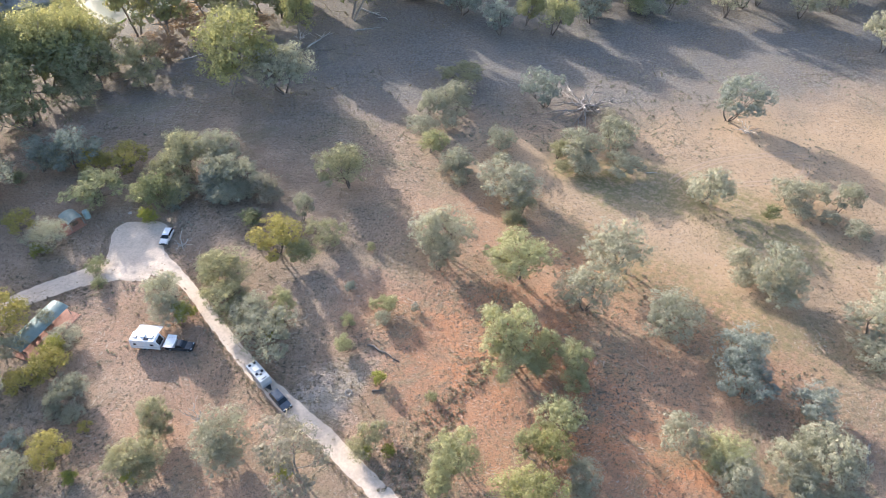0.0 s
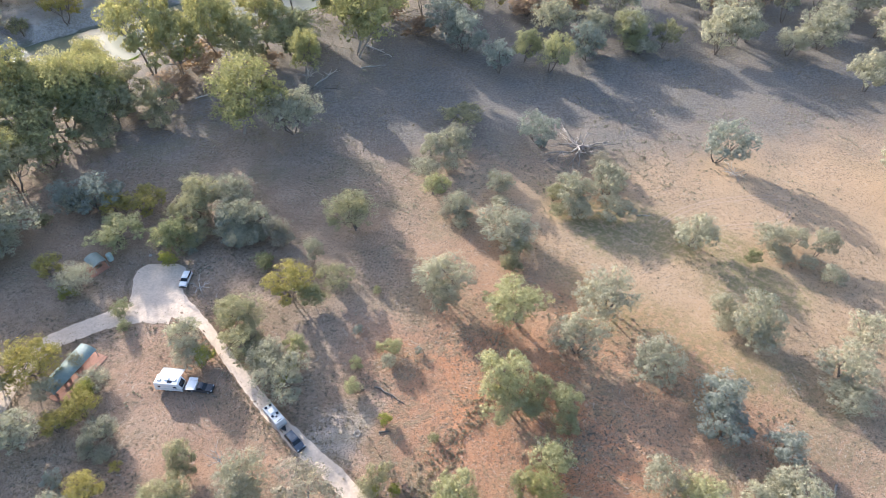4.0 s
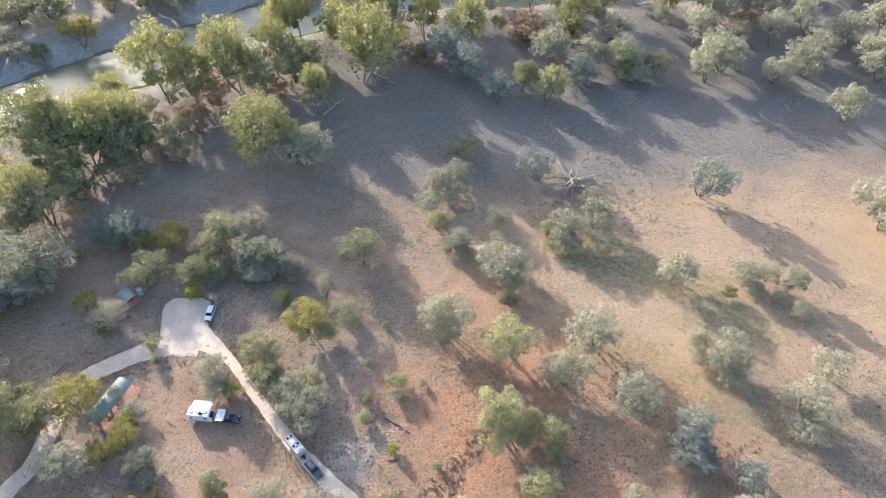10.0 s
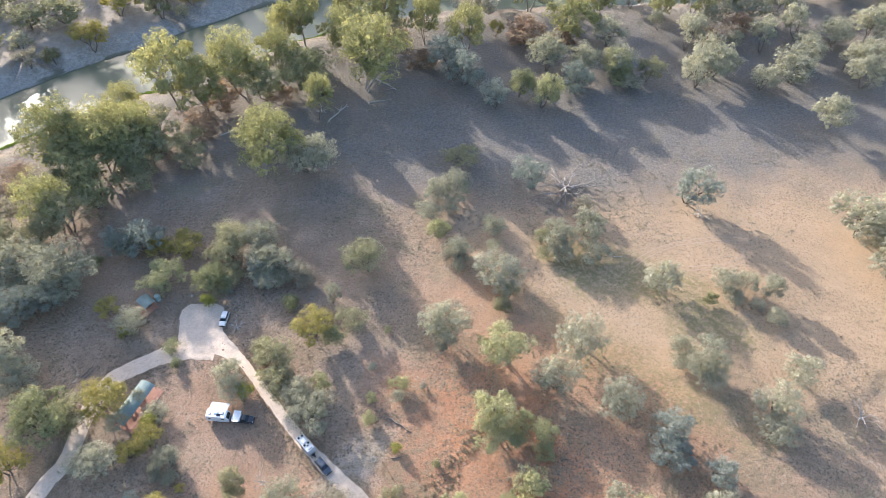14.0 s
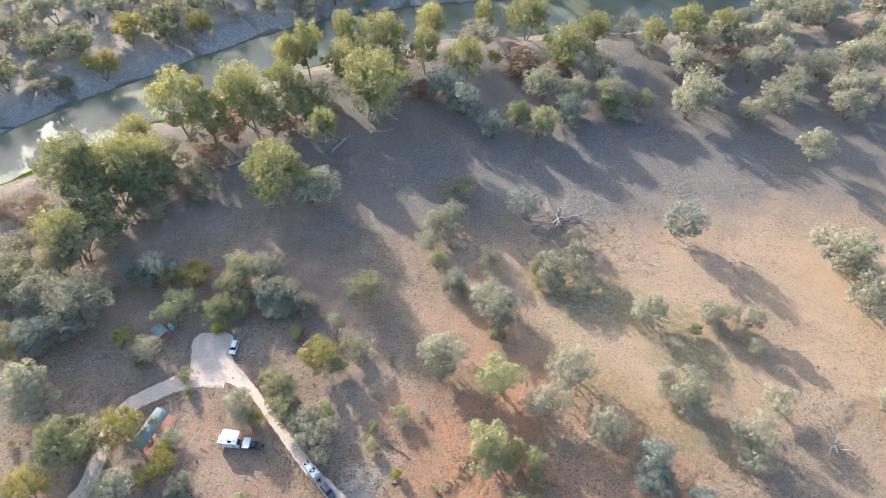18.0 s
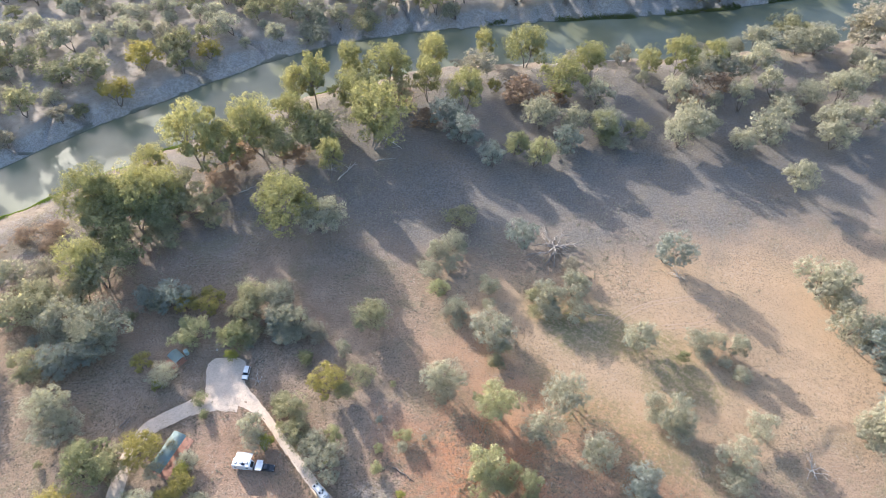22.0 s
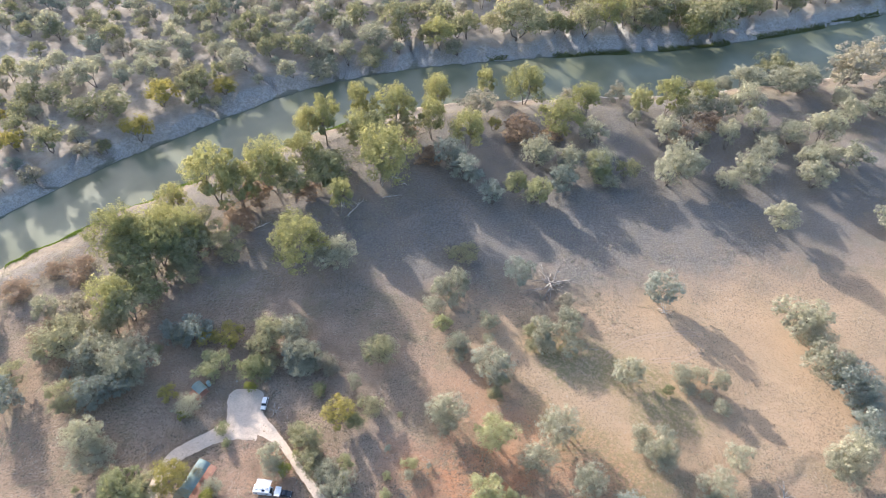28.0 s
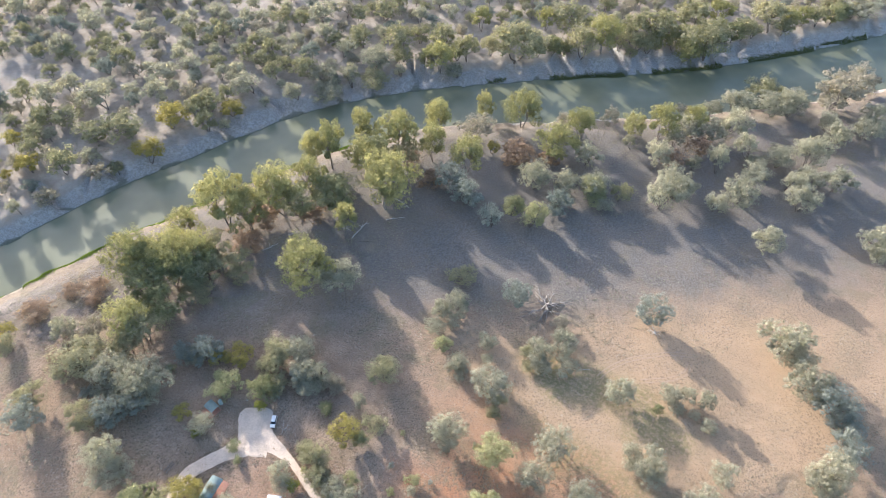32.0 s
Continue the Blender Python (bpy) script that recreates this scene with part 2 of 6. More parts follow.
def leaf_material(name, a, b_, through=0.35):
    """Leaves that let some sun through; each tree and each spray has its own tone."""
    m, t, b = shader(name, 0.85)
    b.inputs["Specular IOR Level"].default_value = 0.1
    info = t.nodes.new("ShaderNodeObjectInfo").outputs["Random"]
    geo = t.nodes.new("ShaderNodeNewGeometry")
    tone = sums(t, "ADD", sums(t, "MULTIPLY", geo.outputs["Random Per Island"], 0.65), sums(t, "ADD", sums(t, "MULTIPLY", info, 0.5), -0.08))
    colour = blend(t, tone, a, b_)
    t.links.new(colour, b.inputs["Base Color"])
    thin = t.nodes.new("ShaderNodeBsdfTranslucent")
    t.links.new(blend(t, 1.0, colour, (1.0, 1.0, 0.8), "MULTIPLY"), thin.inputs["Color"])
    mix = node(t, "ShaderNodeMixShader", Fac=through + 0.05)
    t.links.new(b.outputs[0], mix.inputs[1])
    t.links.new(thin.outputs[0], mix.inputs[2])
    t.links.new(mix.outputs[0], t.nodes["Material Output"].inputs["Surface"])
    return m


def water_material():
    m, t, b = shader("river_water", 0.22)
    place = t.nodes.new("ShaderNodeNewGeometry").outputs["Position"]
    t.links.new(blend(t, ramp(t, grain(t, 30, 3, 0.5, place), 0.3, 0.7), (0.155, 0.165, 0.105), (0.215, 0.222, 0.145)), b.inputs["Base Color"])
    b.inputs["IOR"].default_value = 1.33
    bumped(t, b, sums(t, "ADD", grain(t, 0.9, 3, 0.6, place), grain(t, 3.5, 2, 0.5, place)), 0.10, 0.25)
    return m


GROUND, WATER_SKIN = ground_material(), water_material()
BARK = plain_material("bark", (0.11, 0.088, 0.072), (0.23, 0.195, 0.16), 0.35, 0.95, 0, 0.6, 0.25)
PALE_BARK = plain_material("pale_bark", (0.20, 0.17, 0.14), (0.36, 0.32, 0.27), 0.4, 0.9, 0, 0.5, 0.2)
DEAD_WOOD = plain_material("bleached_wood", (0.36, 0.33, 0.295), (0.58, 0.54, 0.485), 0.3, 0.95, 0, 0.6, 0.2)
BROKEN_WOOD = plain_material("broken_wood", (0.22, 0.195, 0.17), (0.46, 0.42, 0.375), 0.5, 0.95, 0, 0.6, 0.2)
GREY_WOOD = plain_material("weathered_wood", (0.14, 0.12, 0.10), (0.27, 0.24, 0.205), 0.3, 0.95, 0, 0.6, 0.2)
ROAD_DUST = plain_material("road_dust", (0.54, 0.435, 0.335), (0.68, 0.555, 0.44), 0.5, 0.95, 0, 0.4)
LEAVES = {
    "grey": leaf_material("grey_leaves", (0.302, 0.300, 0.230), (0.505, 0.486, 0.376), 0.40),
    "blue": leaf_material("blue_grey_leaves", (0.240, 0.266, 0.238), (0.394, 0.415, 0.370), 0.40),
    "gum": leaf_material("gum_leaves", (0.260, 0.260, 0.127), (0.463, 0.439, 0.216), 0.40),
    "olive": leaf_material("olive_leaves", (0.272, 0.271, 0.165), (0.479, 0.446, 0.290), 0.40),
    "mint": leaf_material("pale_green_leaves", (0.315, 0.318, 0.173), (0.539, 0.519, 0.310), 0.40),
    "gold": leaf_material("golden_leaves", (0.307, 0.273, 0.095), (0.505, 0.436, 0.163), 0.40),
    "dark": leaf_material("dark_leaves", (0.223, 0.237, 0.133), (0.411, 0.404, 0.237), 0.40),
    "pale": leaf_material("pale_leaves", (0.284, 0.260, 0.204), (0.452, 0.415, 0.335), 0.40),
    "lime": leaf_material("lime_leaves", (0.228, 0.243, 0.066), (0.390, 0.390, 0.112), 0.40),
    "rust": leaf_material("russet_leaves", (0.288, 0.208, 0.146), (0.448, 0.337, 0.249), 0.40),
}


# ---- builders ----
def mesh_of(name, verts, faces, material, smooth=False):
    me = bpy.data.meshes.new(name)
    me.from_pydata(verts, [], faces)
    me.materials.append(material)
    if smooth:
        me.polygons.foreach_set("use_smooth", [True] * len(me.polygons))
    me.update()
    return me


def part(name, bm, material, parent, label=""):
    """Links a bmesh as one mesh object under a thing or a part."""
    me = bpy.data.meshes.new(name)
    bm.to_mesh(me)
    bm.free()
    me.materials.append(material)
    ob = new(name, me)
    ob.parent = parent
    return tagged(ob, label)


def tube(verts, faces, path, radii, sides=6):
    """Adds a tapered tube along a path."""
    start = len(verts)
    for k, (p, r) in enumerate(zip(path, radii)):
        way = (Vector(path[min(k + 1, len(path) - 1)]) - Vector(path[max(k - 1, 0)])).normalized()
        side = way.orthogonal().normalized()
        other = way.cross(side)
        for s in range(sides):
            a = 2 * math.pi * s / sides
            verts.append(Vector(p) + r * (math.cos(a) * side + math.sin(a) * other))
    for k in range(len(path) - 1):
        for s in range(sides):
            a, b = start + k * sides + s, start + k * sides + (s + 1) % sides
            faces.append((a, b, b + sides, a + sides))
    faces.append(tuple(start + (len(path) - 1) * sides + s for s in range(sides)))


# ---- the lie of the land: a flat plain cut by a river whose water stands six metres lower ----
WATER = -6.0
NEAR_BANK = ((-700, -330), (-195, 166), (-158, 198), (-125, 221), (-86, 251), (-40, 276), (-4, 288), (48, 292), (124, 297), (213, 314), (259, 328), (700, 470))
FAR_BANK = ((-700, -285), (-204, 197), (-168, 234), (-145, 251), (-113, 275), (-98, 288), (-62, 307), (-23, 319), (55, 332), (99, 336), (158, 345), (211, 361), (284, 388), (700, 530))


def lattice(ix, iy, seed):
    h = (ix.astype(np.int64) * 374761393 + iy.astype(np.int64) * 668265263 + seed * 974711) & 0xFFFFFFFF
    h = ((h ^ (h >> 13)) * 1274126177) & 0xFFFFFFFF
    return ((h ^ (h >> 16)) & 0xFFFF) / 65535.0


def rough(x, y, size, seed=0):
    """Smooth noise from -1 to 1 with bumps of about that many metres."""
    x, y = np.asarray(x, float) / size, np.asarray(y, float) / size
    ix, iy = np.floor(x), np.floor(y)
    u, v = x - ix, y - iy
    u, v = u * u * (3 - 2 * u), v * v * (3 - 2 * v)
    a, b = lattice(ix, iy, seed), lattice(ix + 1, iy, seed)
    c, d = lattice(ix, iy + 1, seed), lattice(ix + 1, iy + 1, seed)
    return 2 * ((a * (1 - u) + b * u) * (1 - v) + (c * (1 - u) + d * u) * v) - 1


def along(line, x):
    """The bank's y at x, with its corners rounded off."""
    xs, ys = [p[0] for p in line], [p[1] for p in line]
    return sum(np.interp(x + o, xs, ys) for o in (-18, -9, 0, 9, 18)) / 5


def land(x, y):
    """The ground's height at x, y."""
    x, y = np.asarray(x, float), np.asarray(y, float)
    near = along(NEAR_BANK, x) - y + 1.5 * rough(x, y, 14, 1)
    far = y - along(FAR_BANK, x) + 0.8 * rough(x, y, 9, 2)
    near, far = near * 0.86, far * 0.86
    gully = np.clip(1.0 - np.abs(rough(x, y * 0.2, 24, 3)) * 6.5, 0, 1) ** 0.7
    cliff = 15.5 + 3.0 * rough(x, y, 40, 4) + 2.5 * rough(x, y, 11, 12) + 13.0 * gully
    slope_near = np.clip(near / (17 + 4 * rough(x, y, 30, 5)), -1, 1)
    slope_far = np.clip(far / cliff, -1, 1)
    z_near = np.where(slope_near > 0, WATER * (1 - np.abs(slope_near) ** 0.8 * (3 - slope_near) / 2), WATER + 3.0 * slope_near)
    z_far = np.where(slope_far > 0, WATER * np.abs(1 - slope_far) ** 1.15, WATER + 3.0 * slope_far)
    z = np.where(near > 0, z_near, np.where(far > 0, z_far, np.minimum(z_near, z_far)))
    dry = np.clip((z + 6.0) / 6.0, 0, 1)
    z = z + dry * (0.45 * rough(x, y, 45, 6) + 0.18 * rough(x, y, 11, 7) + 0.05 * rough(x, y, 3, 8))
    bank = np.clip(-z / 3.0, 0, 1) * np.clip((z + 6.0), 0, 1)
    z = z + bank * (1.3 * rough(x, y, 6, 9) + 0.4 * rough(x, y, 2.4, 10))
    # gullies cut down through the far bank
    run = x + np.where(x < -60, 0.75, 0.2) * far + 1.6 * rough(x, y, 7, 14)
    cut = sum(np.exp(-((run - at) / wide) ** 2) for at, wide in ((72, 2.6), (105, 2.2), (-163, 2.2), (-117, 2.0), (-184, 2.4), (-60, 1.8), (150, 1.8), (-90, 1.3), (-20, 1.5)))
    z = np.where(far > 0, np.maximum(z - 5.6 * cut * np.clip((far - 0.8) / 4, 0, 1) * np.clip((38 - far) / 16, 0, 1) + 1.2 * bank * rough(run, far * 0.2, 3.2, 15), WATER + 0.1 + 0.03 * np.clip(far, -5, 30)), z)
    # a shallow wash with a low scarp on the eastern side of the plain
    rim = np.interp(x, (60, 87, 94, 103, 109, 114, 118, 124, 150, 200), (68, 75.6, 78, 80.5, 83.5, 86, 91, 91.5, 95, 100)) + rough(x, y, 4, 13) - y
    return z - 0.4 * np.clip(rim / 1.2, 0, 1) * np.clip(1 - rim / 40, 0, 1) * np.clip((x - 84) / 14, 0, 1)


# ---- ground and river ----
def spread(low, high, step, far):
    """Even steps from low to high, then ever longer ones out to far on both sides."""
    middle = list(np.arange(low, high + step / 2, step))
    out, s = [], step
    d = 0
    while d < far:
        s *= 1.35
        d += s
        out.append(d)
    return np.array([low - o for o in reversed(out)] + middle + [high + o for o in out])


def build_ground():
    xs, ys = spread(-250, 290, 1.5, 4500), spread(25, 420, 1.5, 4500)
    gx, gy = np.meshgrid(xs, ys)
    gz = land(gx, gy)
    verts = np.stack([gx, gy, gz], -1).reshape(-1, 3)
    nx, ny = len(xs), len(ys)
    i = (np.arange(ny - 1)[:, None] * nx + np.arange(nx - 1)[None]).ravel()
    faces = np.stack([i, i + 1, i + 1 + nx, i + nx], -1)
    me = mesh_of("ground", verts.tolist(), faces.tolist(), GROUND, True)
    tagged(new("ground", me), "dry red and sandy plain with thin grass and river banks", "ground", kind="structure")


def build_water():
    xs = np.arange(-700, 701, 10.0)
    a, b = along(NEAR_BANK, xs) - 12, along(FAR_BANK, xs) + 10
    verts = [(x, y, WATER) for x, y in zip(xs, a)] + [(x, y, WATER) for x, y in zip(xs, b)]
    n = len(xs)
    me = mesh_of("water", verts, [(k, k + 1, n + k + 1, n + k) for k in range(n - 1)], WATER_SKIN)
    tagged(new("water", me), "still murky green river water in shade and sun", "river", kind="structure")


def smooth_line(points, step=1.0):
    """Points at even steps on a rounded line through the given ones."""
    p = [Vector((x, y)) for x, y, _ in points]
    w = [q[2] for q in points]
    out = []
    for k in range(len(p) - 1):
        a, b, c, d = p[max(k - 1, 0)], p[k], p[k + 1], p[min(k + 2, len(p) - 1)]
        n = max(2, int((c - b).length / step))
        for s in range(n):
            u = s / n
            q = 0.5 * (2 * b + (c - a) * u + (2 * a - 5 * b + 4 * c - d) * u * u + (3 * b - a - 3 * c + d) * u ** 3)
            out.append((q.x, q.y, w[k] + (w[k + 1] - w[k]) * u))
    return out + [(p[-1].x, p[-1].y, w[-1])]


def build_track(name, points, label, lift=0.03, across=8):
    """A dirt track: a thin ragged-edged sheet that follows the ground."""
    line = smooth_line(points, 0.7)
    verts, faces = [], []
    for k, (x, y, w) in enumerate(line):
        x0, y0, _ = line[max(k - 1, 0)]
        x1, y1, _ = line[min(k + 1, len(line) - 1)]
        n = Vector((y0 - y1, x1 - x0)).normalized()
        left, right = w / 2 + 0.35 * noise.noise((x * 0.6, y * 0.6, 1)) + 0.2 * noise.noise((x * 2.1, y * 2.1, 5)), w / 2 + 0.35 * noise.noise((x * 0.6, y * 0.6, 9)) + 0.2 * noise.noise((x * 2.1, y * 2.1, 7))
        for s in range(across + 1):
            u = -left + (left + right) * s / across
            px, py = x + n.x * u, y + n.y * u
            edge = 0.0 if s in (0, across) else 1.0
            rut = -0.03 * math.exp(-((abs(u) - 0.8) / 0.25) ** 2)
            verts.append((px, py, float(land(px, py)) + (lift + rut if edge else -0.06)))
    m = across + 1
    for k in range(len(line) - 1):
        for s in range(across):
            a = k * m + s
            faces.append((a, a + m, a + m + 1, a + 1))
    tagged(new(name, mesh_of(name, verts, faces, ROAD_DUST, True)), label, "road", kind="structure")


build_ground()
build_water()
MAIN_ROAD = ((-66, 101, 9.0), (-61.0, 97.6, 6.0), (-55.2, 92.9, 3.0), (-48.4, 85.0, 3.1), (-41.2, 76.6, 3.3), (-34, 68.8, 3.6), (-26.6, 61.9, 4.4), (-19.8, 56.0, 4.2), (-14.6, 50.8, 4.0), (-9, 45.6, 4.0), (2, 34, 4.0), (20, 12, 4.0), (60, -40, 4.0))
build_track("road", MAIN_ROAD, "pale dusty dirt road with two worn wheel tracks")
APRON = ((-71.4, 113.2, 8.0), (-71.3, 111.6, 12.6), (-70.8, 109.0, 13.8), (-70.0, 104.5, 13.4), (-69.2, 99.5, 14.0), (-68.6, 96.4, 12.0), (-68.3, 95.2, 9.0))
build_track("turning_area", APRON, "pale dusty turning area of the camp", 0.05, 14)
CAMP_ROAD = ((-64, 97.2, 7.0), (-70, 97.4, 6.8), (-75.0, 97.0, 7.6), (-80.2, 94.7, 5.8), (-85.6, 91.2, 5.8), (-90.4, 87.2, 5.8), (-93.2, 77, 5.2), (-93.6, 66, 5), (-97, 58, 4.8), (-104, 40, 4.6), (-120, 0, 4.4))
build_track("road", CAMP_ROAD, "pale dirt road curving to the camp shelters", 0.075)


# ---- trees ----
def leaf_cloud(rng, puffs, count, size, hearts=None, stray=0.24):
    """Small leaf sprays gathered in round puffs, facing out from the hearts of their lobes; returns vertices and faces."""
    n = count * len(puffs)
    centre = np.repeat(np.array([p[0] for p in puffs]), count, 0)
    radius = np.repeat(np.array([p[1] for p in puffs]), count)[:, None]
    way = rng.normal(size=(n, 3))
    way[:, 2] = way[:, 2] * 0.9 + 0.3
    way /= np.linalg.norm(way, axis=1)[:, None]
    reach = rng.uniform(0.25, 1.0, (n, 1)) ** 0.5 * (1 + 0.4 * (rng.random((n, 1)) < 0.03))
    at = centre + way * radius * reach * np.array([1.0, 1.0, 0.85])
    if hearts is not None:
        out = at - np.repeat(np.array(hearts), count, 0)
        way = way * 0.8 + out / (np.linalg.norm(out, axis=1)[:, None] + 1e-9)
        way /= np.linalg.norm(way, axis=1)[:, None]
    normal = way + rng.normal(size=(n, 3)) * stray
    normal /= np.linalg.norm(normal, axis=1)[:, None]
    side = np.cross(normal, rng.normal(size=(n, 3)))
    side /= np.linalg.norm(side, axis=1)[:, None] + 1e-9
    other = np.cross(normal, side)
    long = size * rng.uniform(0.65, 1.45, (n, 1))
    wide = long * rng.uniform(0.4, 0.8, (n, 1))
    verts = np.stack([at - side * long, at + other * wide + side * long * 0.5, at - other * wide + side * long * 0.7], 1).reshape(-1, 3)
    return verts, np.arange(n * 3).reshape(-1, 3)


def tree_meshes(seed, leaves, bark, stems, low, lobes, clumps, per_clump, leaf, gaps=0.1, lobe_size=0.19, thick=0.019):
    """A unit tree: crown one wide, top at one. Limbs end in lobes heaped to an uneven dome; each lobe is a heap of small leafy
    clumps with gaps between. Returns the trunk's and the crown's meshes."""
    rng = np.random.default_rng(seed)
    middle, half = (1 + low) / 2, (1 - low) / 2
    lopside = rng.normal(size=2) * 0.07
    heads = []
    for k in range(lobes):
        # over the whole crown from its top to its skirt, turning by the golden angle
        up = 1 - 1.62 * (k + 0.5) / lobes
        r = math.sqrt(1 - up * up) * (0.5 - lobe_size * 0.55) * rng.uniform(0.55, 1.2) * (1 + 0.3 * min(up, 0))
        a = 2.4 * k + rng.uniform(-0.5, 0.5) + seed
        z = middle + (half - lobe_size * 0.5) * (up + rng.uniform(-0.22, 0.14))
        heads.append((np.array([r * math.cos(a) + lopside[0], r * math.sin(a) + lopside[1], z]), lobe_size * (rng.uniform(0.5, 1.3) if k > 2 else rng.uniform(0.9, 1.3))))
    heads.append((np.array([lopside[0], lopside[1], middle + half * 0.35]), lobe_size * 1.05))
    puffs, hearts = [], []
    for p, r in heads:
        turn = rng.uniform(0, 6.283)
        for j in range(clumps):
            if rng.random() < gaps:
                continue
            cz = 1 - 1.7 * (j + 0.5) / clumps
            a = 2.4 * j + turn + rng.uniform(-0.3, 0.3)
            s = math.sqrt(max(0.0, 1 - cz * cz))
            v = np.array([s * math.cos(a), s * math.sin(a), cz])
            puffs.append((p + v * r * rng.uniform(0.55, 1.0) * np.array([1, 1, 0.85]), r * rng.uniform(0.26, 0.42)))
            hearts.append(p - (0, 0, r * 0.3))
    verts, faces, forks = [], [], []
    thick = thick / stems ** 0.4
    for k in range(stems):
        a = 6.283 * (k + rng.uniform(-0.3, 0.3)) / stems + seed
        out = 0.02 if stems == 1 else 0.035
        foot = np.array([out * math.cos(a), out * math.sin(a), -0.04])
        lean = (0.05 if stems == 1 else 0.13) * rng.uniform(0.6, 1.4)
        fork = np.array([lean * math.cos(a) + lopside[0] * 0.6, lean * math.sin(a) + lopside[1] * 0.6, low * rng.uniform(0.9, 1.25) + 0.14])
        bend = (foot + fork) / 2 + rng.normal(size=3) * (0.02, 0.02, 0)
        tube(verts, faces, [foot, foot * 0.9 + (0, 0, 0.06), bend, fork], [thick * 1.8, thick * 1.15, thick * 0.95, thick * 0.8], 7)
        forks.append(fork)
    for p, r in heads:
        g = min(forks, key=lambda q: np.linalg.norm((p - q)[:2]))
        elbow = g * 0.5 + p * 0.5 + np.array([rng.normal() * 0.03, rng.normal() * 0.03, -0.02 + 0.02 * rng.normal()])
        near = g * 0.15 + p * 0.85 + rng.normal(size=3) * 0.02
        tube(verts, faces, [g, elbow, near], [thick * 0.62, thick * 0.42, thick * 0.22], 5)
        for _ in range(3):
            q = p + rng.normal(size=3) * r * (0.6, 0.6, 0.4) + (0, 0, r * 0.2)
            tube(verts, faces, [elbow * 0.4 + near * 0.6, (near + q) / 2 + rng.normal(size=3) * 0.015, q], [thick * 0.24, thick * 0.15, thick * 0.05], 4)
    trunk = mesh_of("trunk", [tuple(v) for v in verts], faces, bark, True)
    v, f = leaf_cloud(rng, puffs, per_clump, leaf, hearts)
    # larger sprays deep inside each lobe
    w, g = leaf_cloud(rng, [(p - (0, 0, r * 0.1), r * 0.66) for p, r in heads], 10, leaf * 2.8, stray=0.8)
    v, f = np.concatenate([v, w]), np.concatenate([f, g + len(v)])
    # make the crown just one wide and one high
    r, top = np.quantile(np.hypot(v[:, 0], v[:, 1]), 0.93) * 2, np.quantile(v[:, 2], 0.995)
    fit = np.array([1 / r, 1 / r, 1 / top])
    for k in trunk.vertices:
        k.co = (k.co.x * fit[0], k.co.y * fit[1], k.co.z * fit[2])
    crown = mesh_of("crown", (v * fit).tolist(), f.tolist(), leaves)
    return trunk, crown


# kind: leaves, bark, stems, crown's low edge, lobes, clumps a lobe, sprays a clump, spray size, gaps, label
KINDS = {
    "grey_tree": ("grey", BARK, 3, 0.20, 15, 13, 38, 0.0165, 0.12, "grey-green bushy tree"),
    "blue_grey_tree": ("blue", BARK, 3, 0.10, 15, 13, 38, 0.0165, 0.10, "blue-grey dense low tree"),
    "river_gum": ("gum", PALE_BARK, 2, 0.17, 17, 14, 40, 0.0165, 0.14, "yellow-green gum tree with broken crown"),
    "tall_river_gum": ("gum", PALE_BARK, 1, 0.32, 16, 14, 40, 0.0165, 0.14, "tall yellow-green river gum"),
    "olive_tree": ("olive", BARK, 2, 0.19, 15, 13, 38, 0.0165, 0.14, "olive-green scrubby tree"),
    "pale_green_tree": ("mint", BARK, 2, 0.18, 15, 14, 40, 0.0165, 0.08, "pale yellow-green rounded tree"),
    "golden_tree": ("gold", BARK, 2, 0.18, 15, 13, 38, 0.0165, 0.12, "golden-olive leafy tree"),
    "dark_tree": ("dark", BARK, 2, 0.08, 16, 14, 38, 0.0165, 0.06, "dark green dense tree"),
    "pale_tree": ("pale", PALE_BARK, 2, 0.2, 15, 12, 34, 0.0165, 0.24, "pale grey thin-leaved tree"),
    "green_bush": ("lime", BARK, 4, 0.02, 10, 12, 28, 0.0240, 0.0, "bright green rounded bush"),
    "russet_bush": ("rust", BARK, 4, 0.02, 10, 11, 28, 0.0240, 0.2, "russet-brown dry bush"),
    "bush": ("dark", BARK, 4, 0.02, 10, 12, 28, 0.0240, 0.05, "low dull green bush"),
}
# trees near the camp, on the plain and along the river, with ever coarser leaves
FINENESS = ((110, 1.0, 1.15, 0.88), (230, 1.0, 1.0, 1.0), (9999, 0.9, 0.8, 1.2))
FORMS = {}
for number, (kind, (leaves, bark, stems, low, lobes, clumps, per_clump, leaf, gaps, label)) in enumerate(KINDS.items()):
    for grade, (_, many, dense, size) in enumerate(FINENESS):
        if "gum" in kind:
            many, dense, size = max(many, 1.0), max(dense, 1.1), min(size, 0.92)
        FORMS[kind, grade] = [tree_meshes(100 * number + v, LEAVES[leaves], bark, stems, low, round(lobes * many) + v % 3 - 1, clumps, round(per_clump * dense), leaf * size, gaps, 0.24 if "bush" in kind else 0.185 + 0.02 * (v % 3)) for v in range(4)]
dice = random.Random(4)


DISTANT = []


